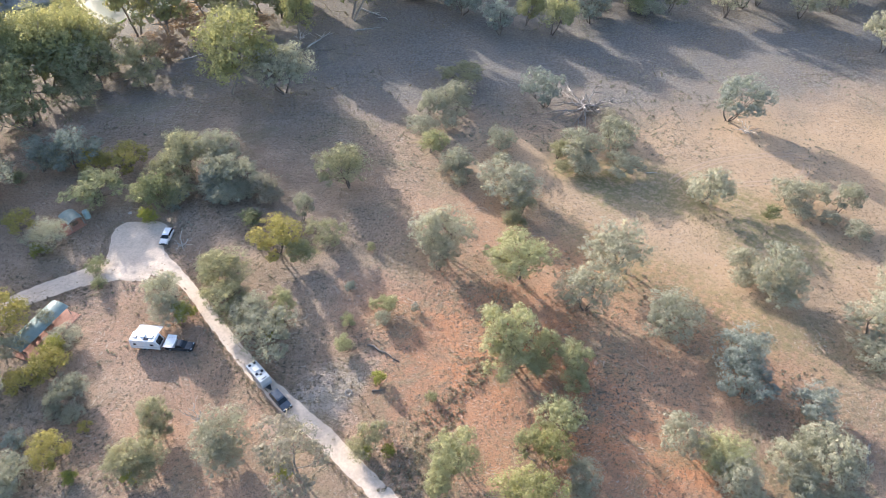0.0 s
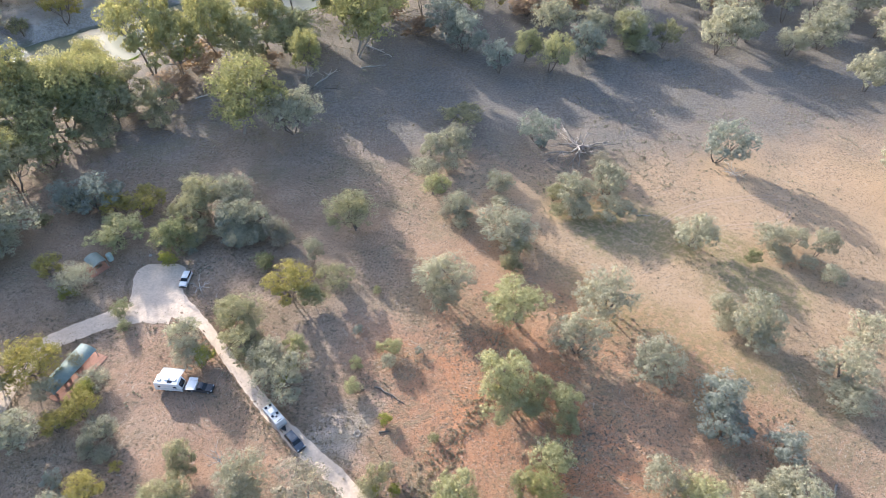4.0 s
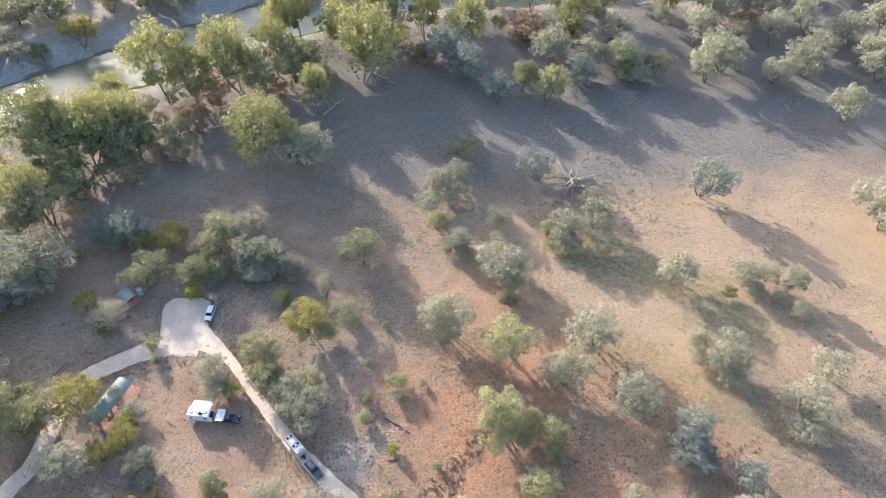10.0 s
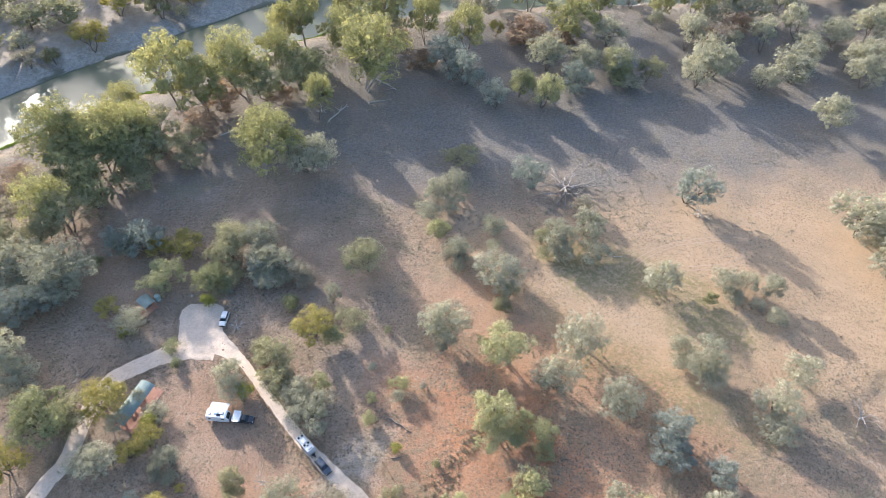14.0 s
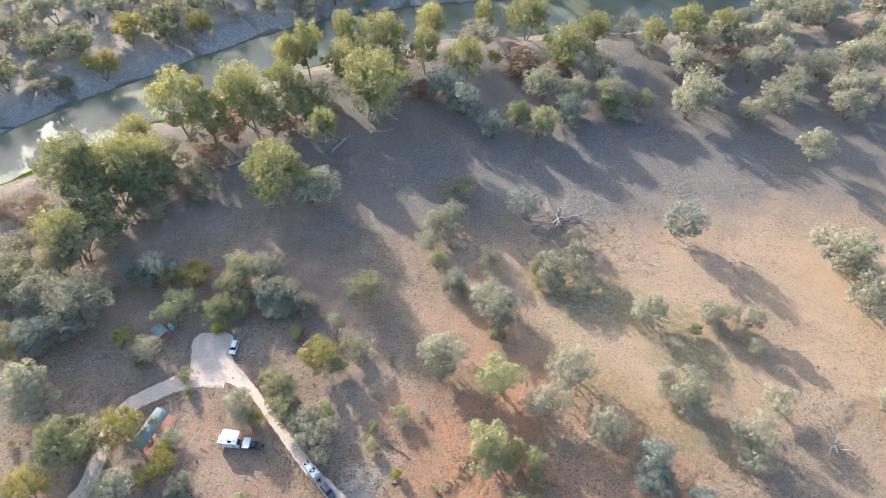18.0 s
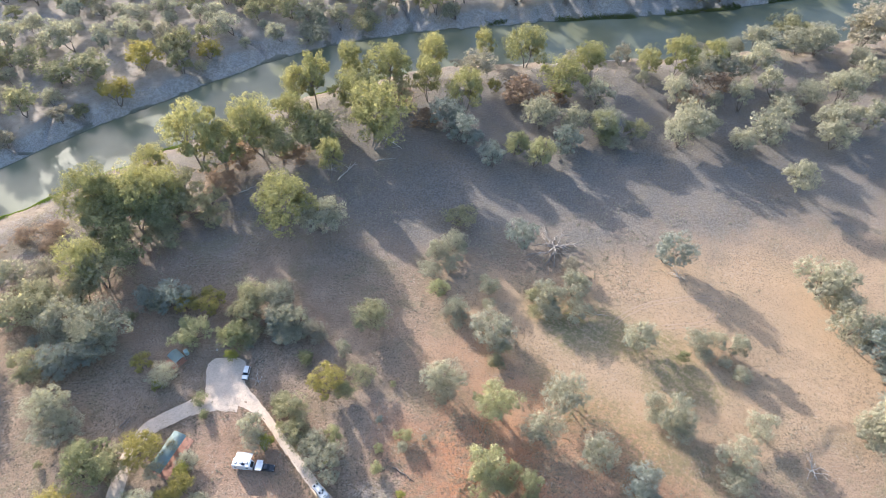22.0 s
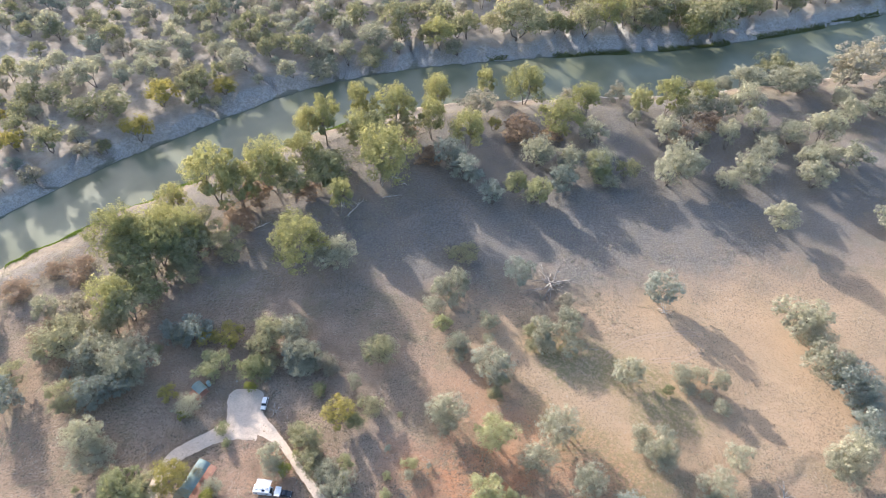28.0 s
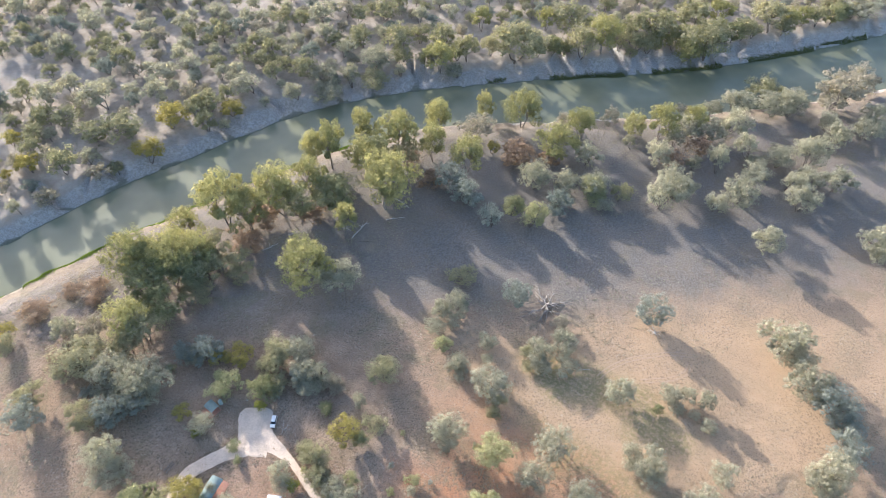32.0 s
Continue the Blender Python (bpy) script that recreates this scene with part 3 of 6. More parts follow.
def plant(kind, x, y, width, height, label="", group=""):
    """A tree or bush of that crown width and height, standing on the ground at x, y; far off beyond the river it joins the woods."""
    small = "bush" in kind or width < 7.5 and group == "undergrowth"
    if y > float(along(FAR_BANK, x)) + 24:
        DISTANT.append((kind, x, y, width, height))
        return None
    grade = next(k for k, f in enumerate(FINENESS) if y < f[0])
    trunk, crown = dice.choice(FORMS[kind, grade])
    ob = new("bush" if small else "tree")
    ob.matrix_world = Matrix.LocRotScale((x, y, float(land(x, y)) - 0.05), Euler((0, 0, dice.uniform(0, 6.28))), (width, width * dice.uniform(0.8, 1.12), height))
    for name, data in (("trunk", trunk), ("crown", crown)):
        o = new(name, data)
        o.parent = ob
    bank, far = float(along(NEAR_BANK, x)), float(along(FAR_BANK, x))
    where = "beyond the river" if y > far else "above the river bank" if y > bank - 45 else "near the camp" if x < -25 and y < 130 else "on red earth" if y < 85 else "on the open plain"
    words = label or ("large " if width > 14 else "small " if width < 7 and "bush" not in kind else "") + KINDS[kind][9] + " " + where
    return tagged(ob, words, "bush" if small else "tree", group or ("bushes" if small else "trees " + where))


# past y 300 duller tree kinds carry distance haze in their leaf colour
plant("tall_river_gum", -48.1, 199.4, 12.6, 20.1)
plant("tall_river_gum", -59.3, 245.4, 19.4, 29.5)
plant("tall_river_gum", -27.3, 254.4, 24.6, 27.1)
plant("tall_river_gum", -45.4, 262.5, 16.7, 26.7)
plant("river_gum", 13.7, 45.7, 10.8, 10.1)
plant("river_gum", 17.7, 52.1, 7.0, 8.0)
plant("river_gum", -126.3, 147.6, 20.5, 20.4)
plant("river_gum", -117.1, 169.1, 20.2, 23.2)
plant("river_gum", -63.5, 170.3, 26.3, 25.0)
plant("river_gum", -132.9, 173.2, 23.2, 26.7)
plant("river_gum", -125.9, 174.2, 19.3, 22.2)
plant("river_gum", -110.5, 179.1, 19.6, 22.5)
plant("river_gum", -118.7, 182.6, 19.8, 22.7)
plant("river_gum", -118.5, 196.6, 15.7, 18.1)
plant("river_gum", -91.4, 202.9, 20.6, 23.7)
plant("river_gum", -102.7, 205.6, 25.0, 33.6)
plant("river_gum", -77.7, 212.1, 22.3, 30.0)
plant("river_gum", -31.9, 217.8, 30.2, 30.3)
plant("river_gum", -65.9, 224.7, 19.8, 23.1)
plant("river_gum", 8.5, 243.5, 18.0, 22.9)
plant("river_gum", -39.5, 243.7, 22.5, 22.2)
plant("river_gum", -70.0, 246.4, 16.2, 21.8)
plant("river_gum", -8.9, 251.0, 17.0, 22.8)
plant("river_gum", 50.9, 253.0, 22.6, 22.3)
plant("river_gum", 69.7, 270.4, 18.3, 18.4)
plant("river_gum", 110.1, 272.3, 17.0, 22.9)
plant("river_gum", -9.0, 274.8, 16.7, 22.5)
plant("river_gum", 96.8, 275.7, 16.8, 15.0)
plant("river_gum", 128.8, 277.4, 15.1, 17.3)
plant("river_gum", 38.8, 283.0, 22.6, 22.2)
plant("river_gum", 19.1, 288.1, 14.7, 19.8)
plant("river_gum", -6.6, 332.9, 20.5, 18.8)
plant("river_gum", 141.5, 350.3, 23.0, 18.7)
plant("river_gum", 91.6, 352.8, 24.3, 25.3)
plant("river_gum", 18.8, 375.9, 15.9, 15.8)
plant("river_gum", 59.9, 377.9, 15.1, 17.4)
plant("river_gum", 172.9, 388.9, 21.2, 15.9)
plant("dark_tree", 14.4, 54.6, 6.2, 5.9)
plant("dark_tree", -99.2, 73.5, 15.5, 14.7)
plant("dark_tree", -103.3, 76.9, 10.4, 9.9)
plant("dark_tree", -31.1, 100.8, 7.4, 5.9)
plant("dark_tree", -68.0, 118.4, 10.0, 9.5)
plant("dark_tree", -115.3, 152.2, 19.4, 18.4)
plant("dark_tree", -123.5, 161.8, 21.5, 20.4)
plant("dark_tree", -110.0, 172.3, 19.0, 18.0)
plant("dark_tree", -69.4, 211.1, 19.2, 18.4)
plant("dark_tree", -56.5, 218.8, 23.5, 17.6)
plant("dark_tree", -35.3, 242.2, 19.2, 21.4)
plant("pale_green_tree", -1.2, 47.1, 4.6, 3.1)
plant("pale_green_tree", -0.5, 48.9, 5.8, 5.1)
plant("pale_green_tree", 46.9, 50.3, 6.8, 4.5)
plant("pale_green_tree", 2.4, 51.5, 9.2, 8.1)
plant("pale_green_tree", 46.9, 52.1, 8.5, 7.5)
plant("pale_green_tree", 44.6, 54.4, 2.9, 2.6)
plant("pale_green_tree", 20.7, 58.5, 8.5, 7.5)
plant("pale_green_tree", 24.0, 68.1, 6.0, 4.0)
plant("pale_green_tree", 18.2, 71.1, 5.6, 3.7)
plant("pale_green_tree", 24.8, 71.6, 7.5, 6.6)
plant("pale_green_tree", 12.8, 71.7, 10.3, 6.8)
plant("pale_green_tree", 13.4, 74.4, 12.9, 11.4)
plant("pale_green_tree", 19.1, 74.9, 7.1, 6.2)
plant("pale_green_tree", -19.3, 76.1, 3.9, 3.4)
plant("pale_green_tree", -33.4, 81.8, 5.1, 3.3)
plant("pale_green_tree", -19.0, 82.5, 3.6, 3.1)
plant("pale_green_tree", -11.1, 86.3, 4.3, 3.8)
plant("pale_green_tree", -32.6, 86.6, 6.3, 5.6)
plant("pale_green_tree", -14.4, 86.7, 2.8, 2.4)
plant("pale_green_tree", -49.7, 89.3, 2.8, 2.5)
plant("pale_green_tree", 16.4, 94.8, 15.1, 12.7)
plant("pale_green_tree", -84.5, 119.7, 14.5, 8.0)
plant("pale_green_tree", -74.0, 120.9, 6.0, 5.2)
plant("pale_green_tree", -3.4, 139.8, 7.7, 6.8)
plant("pale_green_tree", 37.0, 207.0, 14.2, 14.6)
plant("pale_green_tree", 28.9, 214.0, 12.7, 13.1)
plant("pale_green_tree", 69.9, 222.2, 10.5, 6.9)
plant("pale_green_tree", 67.4, 227.9, 13.1, 13.5)
plant("golden_tree", -66.0, 53.3, 7.2, 6.1)
plant("golden_tree", -63.5, 58.5, 2.7, 2.3)
plant("golden_tree", -105.8, 62.0, 12.8, 10.2)
plant("golden_tree", -77.8, 66.3, 6.1, 5.2)
plant("golden_tree", -73.9, 70.0, 7.4, 6.3)
plant("golden_tree", -88.3, 79.9, 12.6, 10.7)
plant("golden_tree", -36.9, 102.7, 11.6, 9.9)
plant("golden_tree", -97.9, 109.0, 7.7, 6.6)
plant("golden_tree", -80.7, 132.3, 13.3, 6.7)
plant("golden_tree", -90.7, 133.4, 7.1, 6.0)
plant("golden_tree", -177.6, 143.0, 7.8, 6.7)
plant("golden_tree", -218.0, 233.3, 6.6, 5.6)
plant("golden_tree", -208.2, 238.5, 12.8, 10.9)
plant("golden_tree", -153.8, 251.4, 17.2, 13.0)
plant("golden_tree", 21.4, 258.0, 8.2, 7.0)
plant("golden_tree", -226.4, 258.3, 11.1, 9.4)
plant("golden_tree", -148.3, 273.8, 18.3, 15.5)
plant("golden_tree", -119.9, 288.1, 12.7, 10.1)
plant("olive_tree", -50.0, 50.3, 6.6, 3.9)
plant("olive_tree", -54.2, 50.5, 6.2, 5.3)
plant("olive_tree", -50.2, 52.6, 8.2, 7.0)
plant("olive_tree", -14.1, 54.0, 4.7, 2.8)
plant("olive_tree", -13.2, 55.5, 5.9, 5.0)
plant("olive_tree", -50.4, 57.6, 5.9, 3.5)
plant("olive_tree", -51.0, 60.3, 7.3, 6.2)
plant("olive_tree", -95.6, 72.7, 7.3, 4.4)
plant("olive_tree", -95.9, 75.5, 9.2, 7.8)
plant("olive_tree", -95.3, 78.1, 11.0, 9.4)
plant("olive_tree", -42.4, 83.8, 7.5, 4.5)
plant("olive_tree", -43.0, 85.8, 9.3, 7.9)
plant("olive_tree", -44.8, 90.8, 8.4, 5.0)
plant("olive_tree", -50.8, 93.6, 5.1, 3.0)
plant("olive_tree", -45.6, 94.1, 10.4, 8.9)
plant("olive_tree", -49.9, 96.8, 6.4, 5.4)
plant("olive_tree", -132.2, 103.5, 9.6, 5.8)
plant("olive_tree", -27.1, 105.8, 10.0, 6.7)
plant("olive_tree", -133.1, 107.8, 12.0, 10.2)
plant("olive_tree", 17.4, 110.6, 5.3, 3.2)
plant("olive_tree", 16.7, 111.4, 5.4, 4.6)
plant("olive_tree", 18.6, 115.6, 6.7, 5.7)
plant("olive_tree", -155.8, 115.7, 16.0, 9.3)
plant("olive_tree", -63.8, 119.6, 8.2, 4.9)
plant("olive_tree", -63.5, 122.4, 9.4, 5.7)
plant("olive_tree", -70.2, 125.0, 6.2, 3.7)
plant("olive_tree", -23.7, 125.7, 14.4, 11.5)
plant("olive_tree", -138.4, 128.6, 24.6, 12.3)
plant("olive_tree", -66.7, 130.4, 10.2, 8.7)
plant("olive_tree", -72.0, 130.7, 7.8, 6.6)
plant("olive_tree", -127.4, 131.3, 10.4, 6.2)
plant("olive_tree", 31.0, 131.4, 5.4, 3.2)
plant("olive_tree", -66.4, 134.4, 11.8, 10.0)
plant("olive_tree", -124.8, 135.4, 13.0, 11.0)
plant("olive_tree", -172.6, 135.6, 10.1, 8.6)
plant("olive_tree", 30.2, 137.5, 6.7, 5.7)
plant("olive_tree", -120.3, 141.8, 20.5, 16.4)
plant("olive_tree", -105.0, 164.7, 14.7, 8.8)
plant("olive_tree", -102.6, 171.9, 18.4, 15.6)
plant("olive_tree", -89.5, 172.0, 11.6, 6.9)
plant("olive_tree", 4.8, 174.1, 13.9, 6.9)
plant("olive_tree", -103.6, 179.6, 13.9, 8.4)
plant("olive_tree", -91.7, 179.9, 14.4, 12.3)
plant("olive_tree", -105.2, 186.6, 17.4, 14.8)
plant("olive_tree", 81.2, 224.5, 11.5, 11.4)
plant("olive_tree", -190.4, 237.6, 15.2, 15.1)
plant("olive_tree", -23.3, 248.6, 15.5, 15.4)
plant("olive_tree", -211.5, 250.6, 11.9, 11.4)
plant("olive_tree", -184.9, 263.7, 18.6, 10.9)
plant("olive_tree", -171.5, 268.6, 22.7, 13.3)
plant("olive_tree", -201.6, 275.9, 17.1, 11.3)
plant("olive_tree", -214.9, 276.1, 13.8, 13.1)
plant("olive_tree", -137.0, 282.1, 13.6, 13.5)
plant("olive_tree", -241.3, 284.9, 7.3, 7.3)
plant("olive_tree", -131.8, 289.8, 15.8, 14.7)
plant("olive_tree", -235.7, 295.5, 15.0, 13.2)
plant("olive_tree", -124.6, 298.8, 10.6, 10.5)
plant("olive_tree", 181.2, 311.1, 25.5, 19.2)
plant("olive_tree", -231.2, 318.8, 10.6, 9.0)
plant("olive_tree", -43.1, 321.7, 18.5, 10.8)
plant("olive_tree", -84.2, 323.4, 15.7, 13.3)
plant("olive_tree", -96.5, 328.2, 11.5, 9.8)
plant("olive_tree", -137.2, 329.6, 13.4, 9.7)
plant("olive_tree", -192.8, 332.5, 15.6, 13.3)
plant("olive_tree", -112.1, 333.2, 12.0, 10.2)
plant("olive_tree", -226.3, 335.6, 15.3, 11.0)
plant("olive_tree", -30.1, 337.0, 14.1, 11.5)
plant("olive_tree", -244.6, 338.1, 11.4, 9.7)
plant("olive_tree", 9.0, 341.5, 16.2, 18.6)
plant("olive_tree", 39.6, 345.3, 29.8, 26.5)
plant("olive_tree", -181.1, 347.8, 10.1, 8.6)
plant("olive_tree", 23.9, 347.9, 12.8, 13.4)
plant("olive_tree", 79.6, 351.8, 21.1, 22.4)
plant("olive_tree", -30.0, 352.7, 20.4, 17.8)
plant("olive_tree", 156.5, 353.8, 31.4, 23.6)
plant("olive_tree", -54.6, 355.2, 16.6, 14.1)
plant("olive_tree", -6.3, 355.8, 16.6, 16.2)
plant("olive_tree", -19.3, 360.5, 14.1, 12.0)
plant("olive_tree", 112.0, 365.2, 19.6, 18.9)
plant("olive_tree", 128.2, 368.2, 23.7, 19.3)
plant("olive_tree", -207.4, 370.5, 10.8, 9.2)
plant("olive_tree", 76.6, 371.2, 27.1, 20.3)
plant("olive_tree", 201.9, 379.0, 26.2, 19.7)
plant("olive_tree", -108.9, 379.3, 16.1, 11.5)
plant("olive_tree", 152.8, 380.6, 26.3, 19.7)
plant("olive_tree", -59.4, 384.9, 13.4, 11.4)
plant("olive_tree", -43.3, 387.9, 17.5, 13.2)
plant("olive_tree", 250.1, 402.8, 20.3, 12.0)
plant("grey_tree", 64.4, 43.9, 7.8, 4.2)
plant("grey_tree", 49.3, 44.9, 6.2, 5.1)
plant("grey_tree", 59.3, 45.7, 5.6, 3.3)
plant("grey_tree", 22.3, 46.2, 5.2, 3.1)
plant("grey_tree", -72.5, 46.9, 5.6, 3.4)
plant("grey_tree", 58.1, 47.7, 7.0, 5.7)
plant("grey_tree", 47.9, 48.5, 8.8, 7.2)
plant("grey_tree", 59.5, 48.5, 6.9, 4.1)
plant("grey_tree", -71.1, 48.7, 7.0, 5.7)
plant("grey_tree", 23.0, 49.0, 6.5, 5.3)
plant("grey_tree", 58.2, 51.0, 8.6, 7.1)
plant("grey_tree", 65.2, 51.9, 10.0, 8.2)
plant("grey_tree", -36.9, 52.3, 8.1, 4.8)
plant("grey_tree", 61.4, 53.5, 6.3, 3.8)
plant("grey_tree", -37.2, 54.9, 10.1, 8.3)
plant("grey_tree", 61.5, 55.4, 7.8, 6.4)
plant("grey_tree", 39.8, 56.6, 10.3, 8.4)
plant("grey_tree", -70.3, 60.5, 4.4, 2.6)
plant("grey_tree", -66.5, 60.7, 4.9, 2.9)
plant("grey_tree", -70.7, 62.2, 5.5, 4.5)
plant("grey_tree", -85.1, 63.9, 11.1, 9.1)
plant("grey_tree", -68.4, 66.0, 6.1, 5.0)
plant("grey_tree", 83.8, 73.1, 9.3, 5.6)
plant("grey_tree", -81.7, 75.0, 7.5, 6.1)
plant("grey_tree", -34.5, 76.9, 12.1, 7.6)
plant("grey_tree", -74.5, 77.3, 6.9, 3.5)
plant("grey_tree", 85.2, 79.4, 11.6, 9.5)
plant("grey_tree", 44.7, 80.2, 11.8, 9.7)
plant("grey_tree", -80.3, 82.1, 4.7, 3.9)
plant("grey_tree", -12.4, 82.4, 3.7, 3.0)
plant("grey_tree", -39.0, 83.2, 8.5, 7.0)
plant("grey_tree", -55.5, 84.2, 8.3, 5.0)
plant("grey_tree", 127.6, 85.8, 15.5, 9.3)
plant("grey_tree", 29.4, 86.0, 13.2, 10.5)
plant("grey_tree", -115.8, 86.5, 13.9, 8.3)
plant("grey_tree", 94.4, 88.5, 10.8, 8.8)
plant("grey_tree", 126.2, 88.9, 19.4, 15.9)
plant("grey_tree", 70.4, 89.3, 10.5, 6.3)
plant("grey_tree", -115.3, 89.4, 17.4, 14.2)
plant("grey_tree", -56.6, 89.4, 10.4, 8.6)
plant("grey_tree", 70.0, 91.7, 13.2, 10.8)
plant("grey_tree", 63.9, 92.8, 6.1, 3.7)
plant("grey_tree", 64.7, 95.9, 7.6, 6.3)
plant("grey_tree", -1.1, 97.3, 11.5, 6.9)
plant("grey_tree", 38.0, 97.3, 15.2, 10.7)
plant("grey_tree", -0.1, 101.8, 14.4, 11.8)
plant("grey_tree", -89.2, 105.1, 8.6, 7.0)
plant("grey_tree", 94.2, 108.6, 8.0, 4.8)
plant("grey_tree", 89.3, 111.9, 5.9, 3.5)
plant("grey_tree", -33.1, 113.4, 8.2, 6.7)
plant("grey_tree", 84.6, 115.1, 6.8, 4.1)
plant("grey_tree", 94.2, 115.5, 10.0, 8.2)
plant("grey_tree", -113.1, 116.5, 14.6, 8.7)
plant("grey_tree", -126.1, 118.6, 11.9, 7.2)
plant("grey_tree", 83.6, 119.1, 8.5, 7.0)
plant("grey_tree", 89.9, 119.2, 7.4, 6.0)
plant("grey_tree", 63.7, 119.8, 12.7, 9.2)
plant("grey_tree", -113.1, 120.0, 18.2, 14.9)
plant("grey_tree", -53.1, 120.0, 8.6, 5.2)
plant("grey_tree", -48.6, 121.8, 7.9, 4.7)
plant("grey_tree", -55.2, 122.8, 9.5, 5.7)
plant("grey_tree", 16.1, 123.1, 15.3, 8.2)
plant("grey_tree", 134.2, 123.3, 18.3, 15.0)
plant("grey_tree", -127.0, 123.6, 14.9, 12.2)
plant("grey_tree", -49.5, 125.3, 9.9, 8.1)
plant("grey_tree", 4.7, 126.8, 6.7, 4.0)
plant("grey_tree", -55.0, 127.9, 10.7, 8.8)
plant("grey_tree", 45.4, 131.1, 9.8, 5.9)
plant("grey_tree", 3.6, 131.3, 8.4, 6.9)
plant("grey_tree", 36.3, 131.8, 8.9, 5.3)
plant("grey_tree", -98.3, 132.5, 9.4, 7.5)
plant("grey_tree", 14.0, 134.9, 6.5, 3.9)
plant("grey_tree", -58.1, 135.4, 11.8, 9.7)
plant("grey_tree", 135.7, 136.6, 16.9, 10.1)
plant("grey_tree", 35.1, 136.8, 11.1, 9.1)
plant("grey_tree", 44.8, 140.1, 12.2, 10.0)
plant("grey_tree", 131.1, 140.2, 21.1, 17.3)
plant("grey_tree", 15.4, 141.2, 8.1, 6.6)
plant("grey_tree", -154.8, 143.7, 14.5, 11.9)
plant("grey_tree", -5.2, 148.9, 8.7, 5.2)
plant("grey_tree", 2.4, 151.4, 9.0, 5.4)
plant("grey_tree", -4.0, 157.7, 10.9, 8.9)
plant("grey_tree", 3.7, 158.7, 11.3, 9.3)
plant("grey_tree", -47.5, 170.1, 19.4, 15.9)
plant("grey_tree", 191.3, 189.3, 13.7, 8.2)
plant("grey_tree", 191.1, 193.7, 17.1, 14.0)
plant("grey_tree", 143.2, 194.8, 19.1, 15.6)
plant("grey_tree", 125.5, 218.3, 11.4, 10.9)
plant("grey_tree", 166.1, 219.7, 15.8, 13.3)
plant("grey_tree", 71.6, 220.0, 11.7, 7.0)
plant("grey_tree", 100.0, 220.7, 17.3, 16.6)
plant("grey_tree", 138.9, 222.9, 18.8, 14.3)
plant("grey_tree", 54.8, 223.4, 10.5, 6.3)
plant("grey_tree", 108.2, 227.7, 20.5, 16.7)
plant("grey_tree", 69.5, 228.7, 14.6, 14.0)
plant("grey_tree", 114.2, 229.0, 10.1, 9.7)
plant("grey_tree", 56.8, 230.2, 13.1, 12.6)
plant("grey_tree", 41.3, 232.5, 16.8, 15.7)
plant("grey_tree", 164.7, 232.8, 14.7, 12.2)
plant("grey_tree", 187.7, 233.3, 17.7, 14.2)
plant("grey_tree", 174.5, 235.4, 13.3, 12.4)
plant("grey_tree", 150.8, 238.0, 16.4, 11.0)
plant("grey_tree", 133.5, 245.5, 15.1, 14.5)
plant("grey_tree", 102.2, 247.3, 19.8, 15.0)
plant("grey_tree", 122.3, 247.9, 9.0, 8.6)
plant("grey_tree", 154.9, 249.4, 12.3, 7.4)
plant("grey_tree", 68.9, 249.9, 13.7, 13.1)
plant("grey_tree", 165.7, 250.8, 13.7, 12.5)
plant("grey_tree", 181.1, 251.1, 18.4, 17.6)
plant("grey_tree", 152.1, 256.4, 15.4, 14.8)
plant("grey_tree", -208.0, 262.3, 8.6, 8.3)
plant("grey_tree", 93.6, 262.4, 9.2, 8.9)
plant("grey_tree", 116.7, 265.4, 10.9, 10.5)
plant("grey_tree", 198.7, 266.2, 15.7, 15.1)
plant("grey_tree", 138.0, 271.9, 19.1, 11.2)
plant("grey_tree", 219.9, 273.8, 15.9, 12.8)
plant("grey_tree", 125.1, 274.4, 16.0, 12.3)
plant("grey_tree", 149.8, 277.9, 21.0, 17.4)
plant("grey_tree", 201.7, 281.5, 11.2, 10.8)
plant("grey_tree", 225.9, 282.6, 16.2, 15.6)
plant("grey_tree", -189.2, 290.0, 20.9, 16.4)
plant("grey_tree", -221.8, 290.7, 17.5, 16.1)
plant("grey_tree", 186.1, 293.8, 16.9, 16.2)
plant("grey_tree", 156.5, 294.6, 18.3, 14.4)
plant("grey_tree", 177.7, 295.1, 20.0, 13.4)
plant("grey_tree", 144.6, 296.0, 10.2, 9.8)
plant("grey_tree", -161.4, 297.8, 15.0, 14.4)
plant("grey_tree", -212.7, 302.0, 14.5, 12.3)
plant("grey_tree", -195.6, 304.9, 14.5, 8.9)
plant("grey_tree", -112.5, 306.9, 19.8, 11.0)
plant("grey_tree", -71.7, 307.2, 20.5, 10.2)
plant("grey_tree", -57.7, 319.1, 15.6, 13.3)
plant("grey_tree", -163.5, 319.9, 19.2, 10.5)
plant("grey_tree", -72.4, 321.0, 19.2, 15.0)
plant("grey_tree", -122.2, 322.0, 13.2, 10.8)
plant("grey_tree", -149.7, 325.2, 15.1, 12.4)
plant("grey_tree", 3.7, 329.7, 15.9, 10.7)
plant("grey_tree", -43.8, 331.4, 18.8, 14.0)
plant("grey_tree", -211.2, 336.0, 9.9, 8.1)
plant("grey_tree", -232.6, 343.4, 17.4, 14.8)
plant("grey_tree", -64.8, 344.1, 14.1, 12.0)
plant("grey_tree", -161.2, 344.5, 13.7, 9.8)
plant("grey_tree", -92.4, 355.1, 12.0, 10.2)
plant("grey_tree", -188.8, 366.0, 12.7, 10.8)
plant("grey_tree", -168.4, 368.3, 16.2, 11.5)
plant("grey_tree", -226.2, 370.1, 18.2, 12.3)
plant("grey_tree", -82.3, 375.9, 19.1, 16.0)
plant("grey_tree", -275.0, 378.9, 17.3, 14.7)
plant("grey_tree", -132.4, 380.8, 12.6, 10.7)
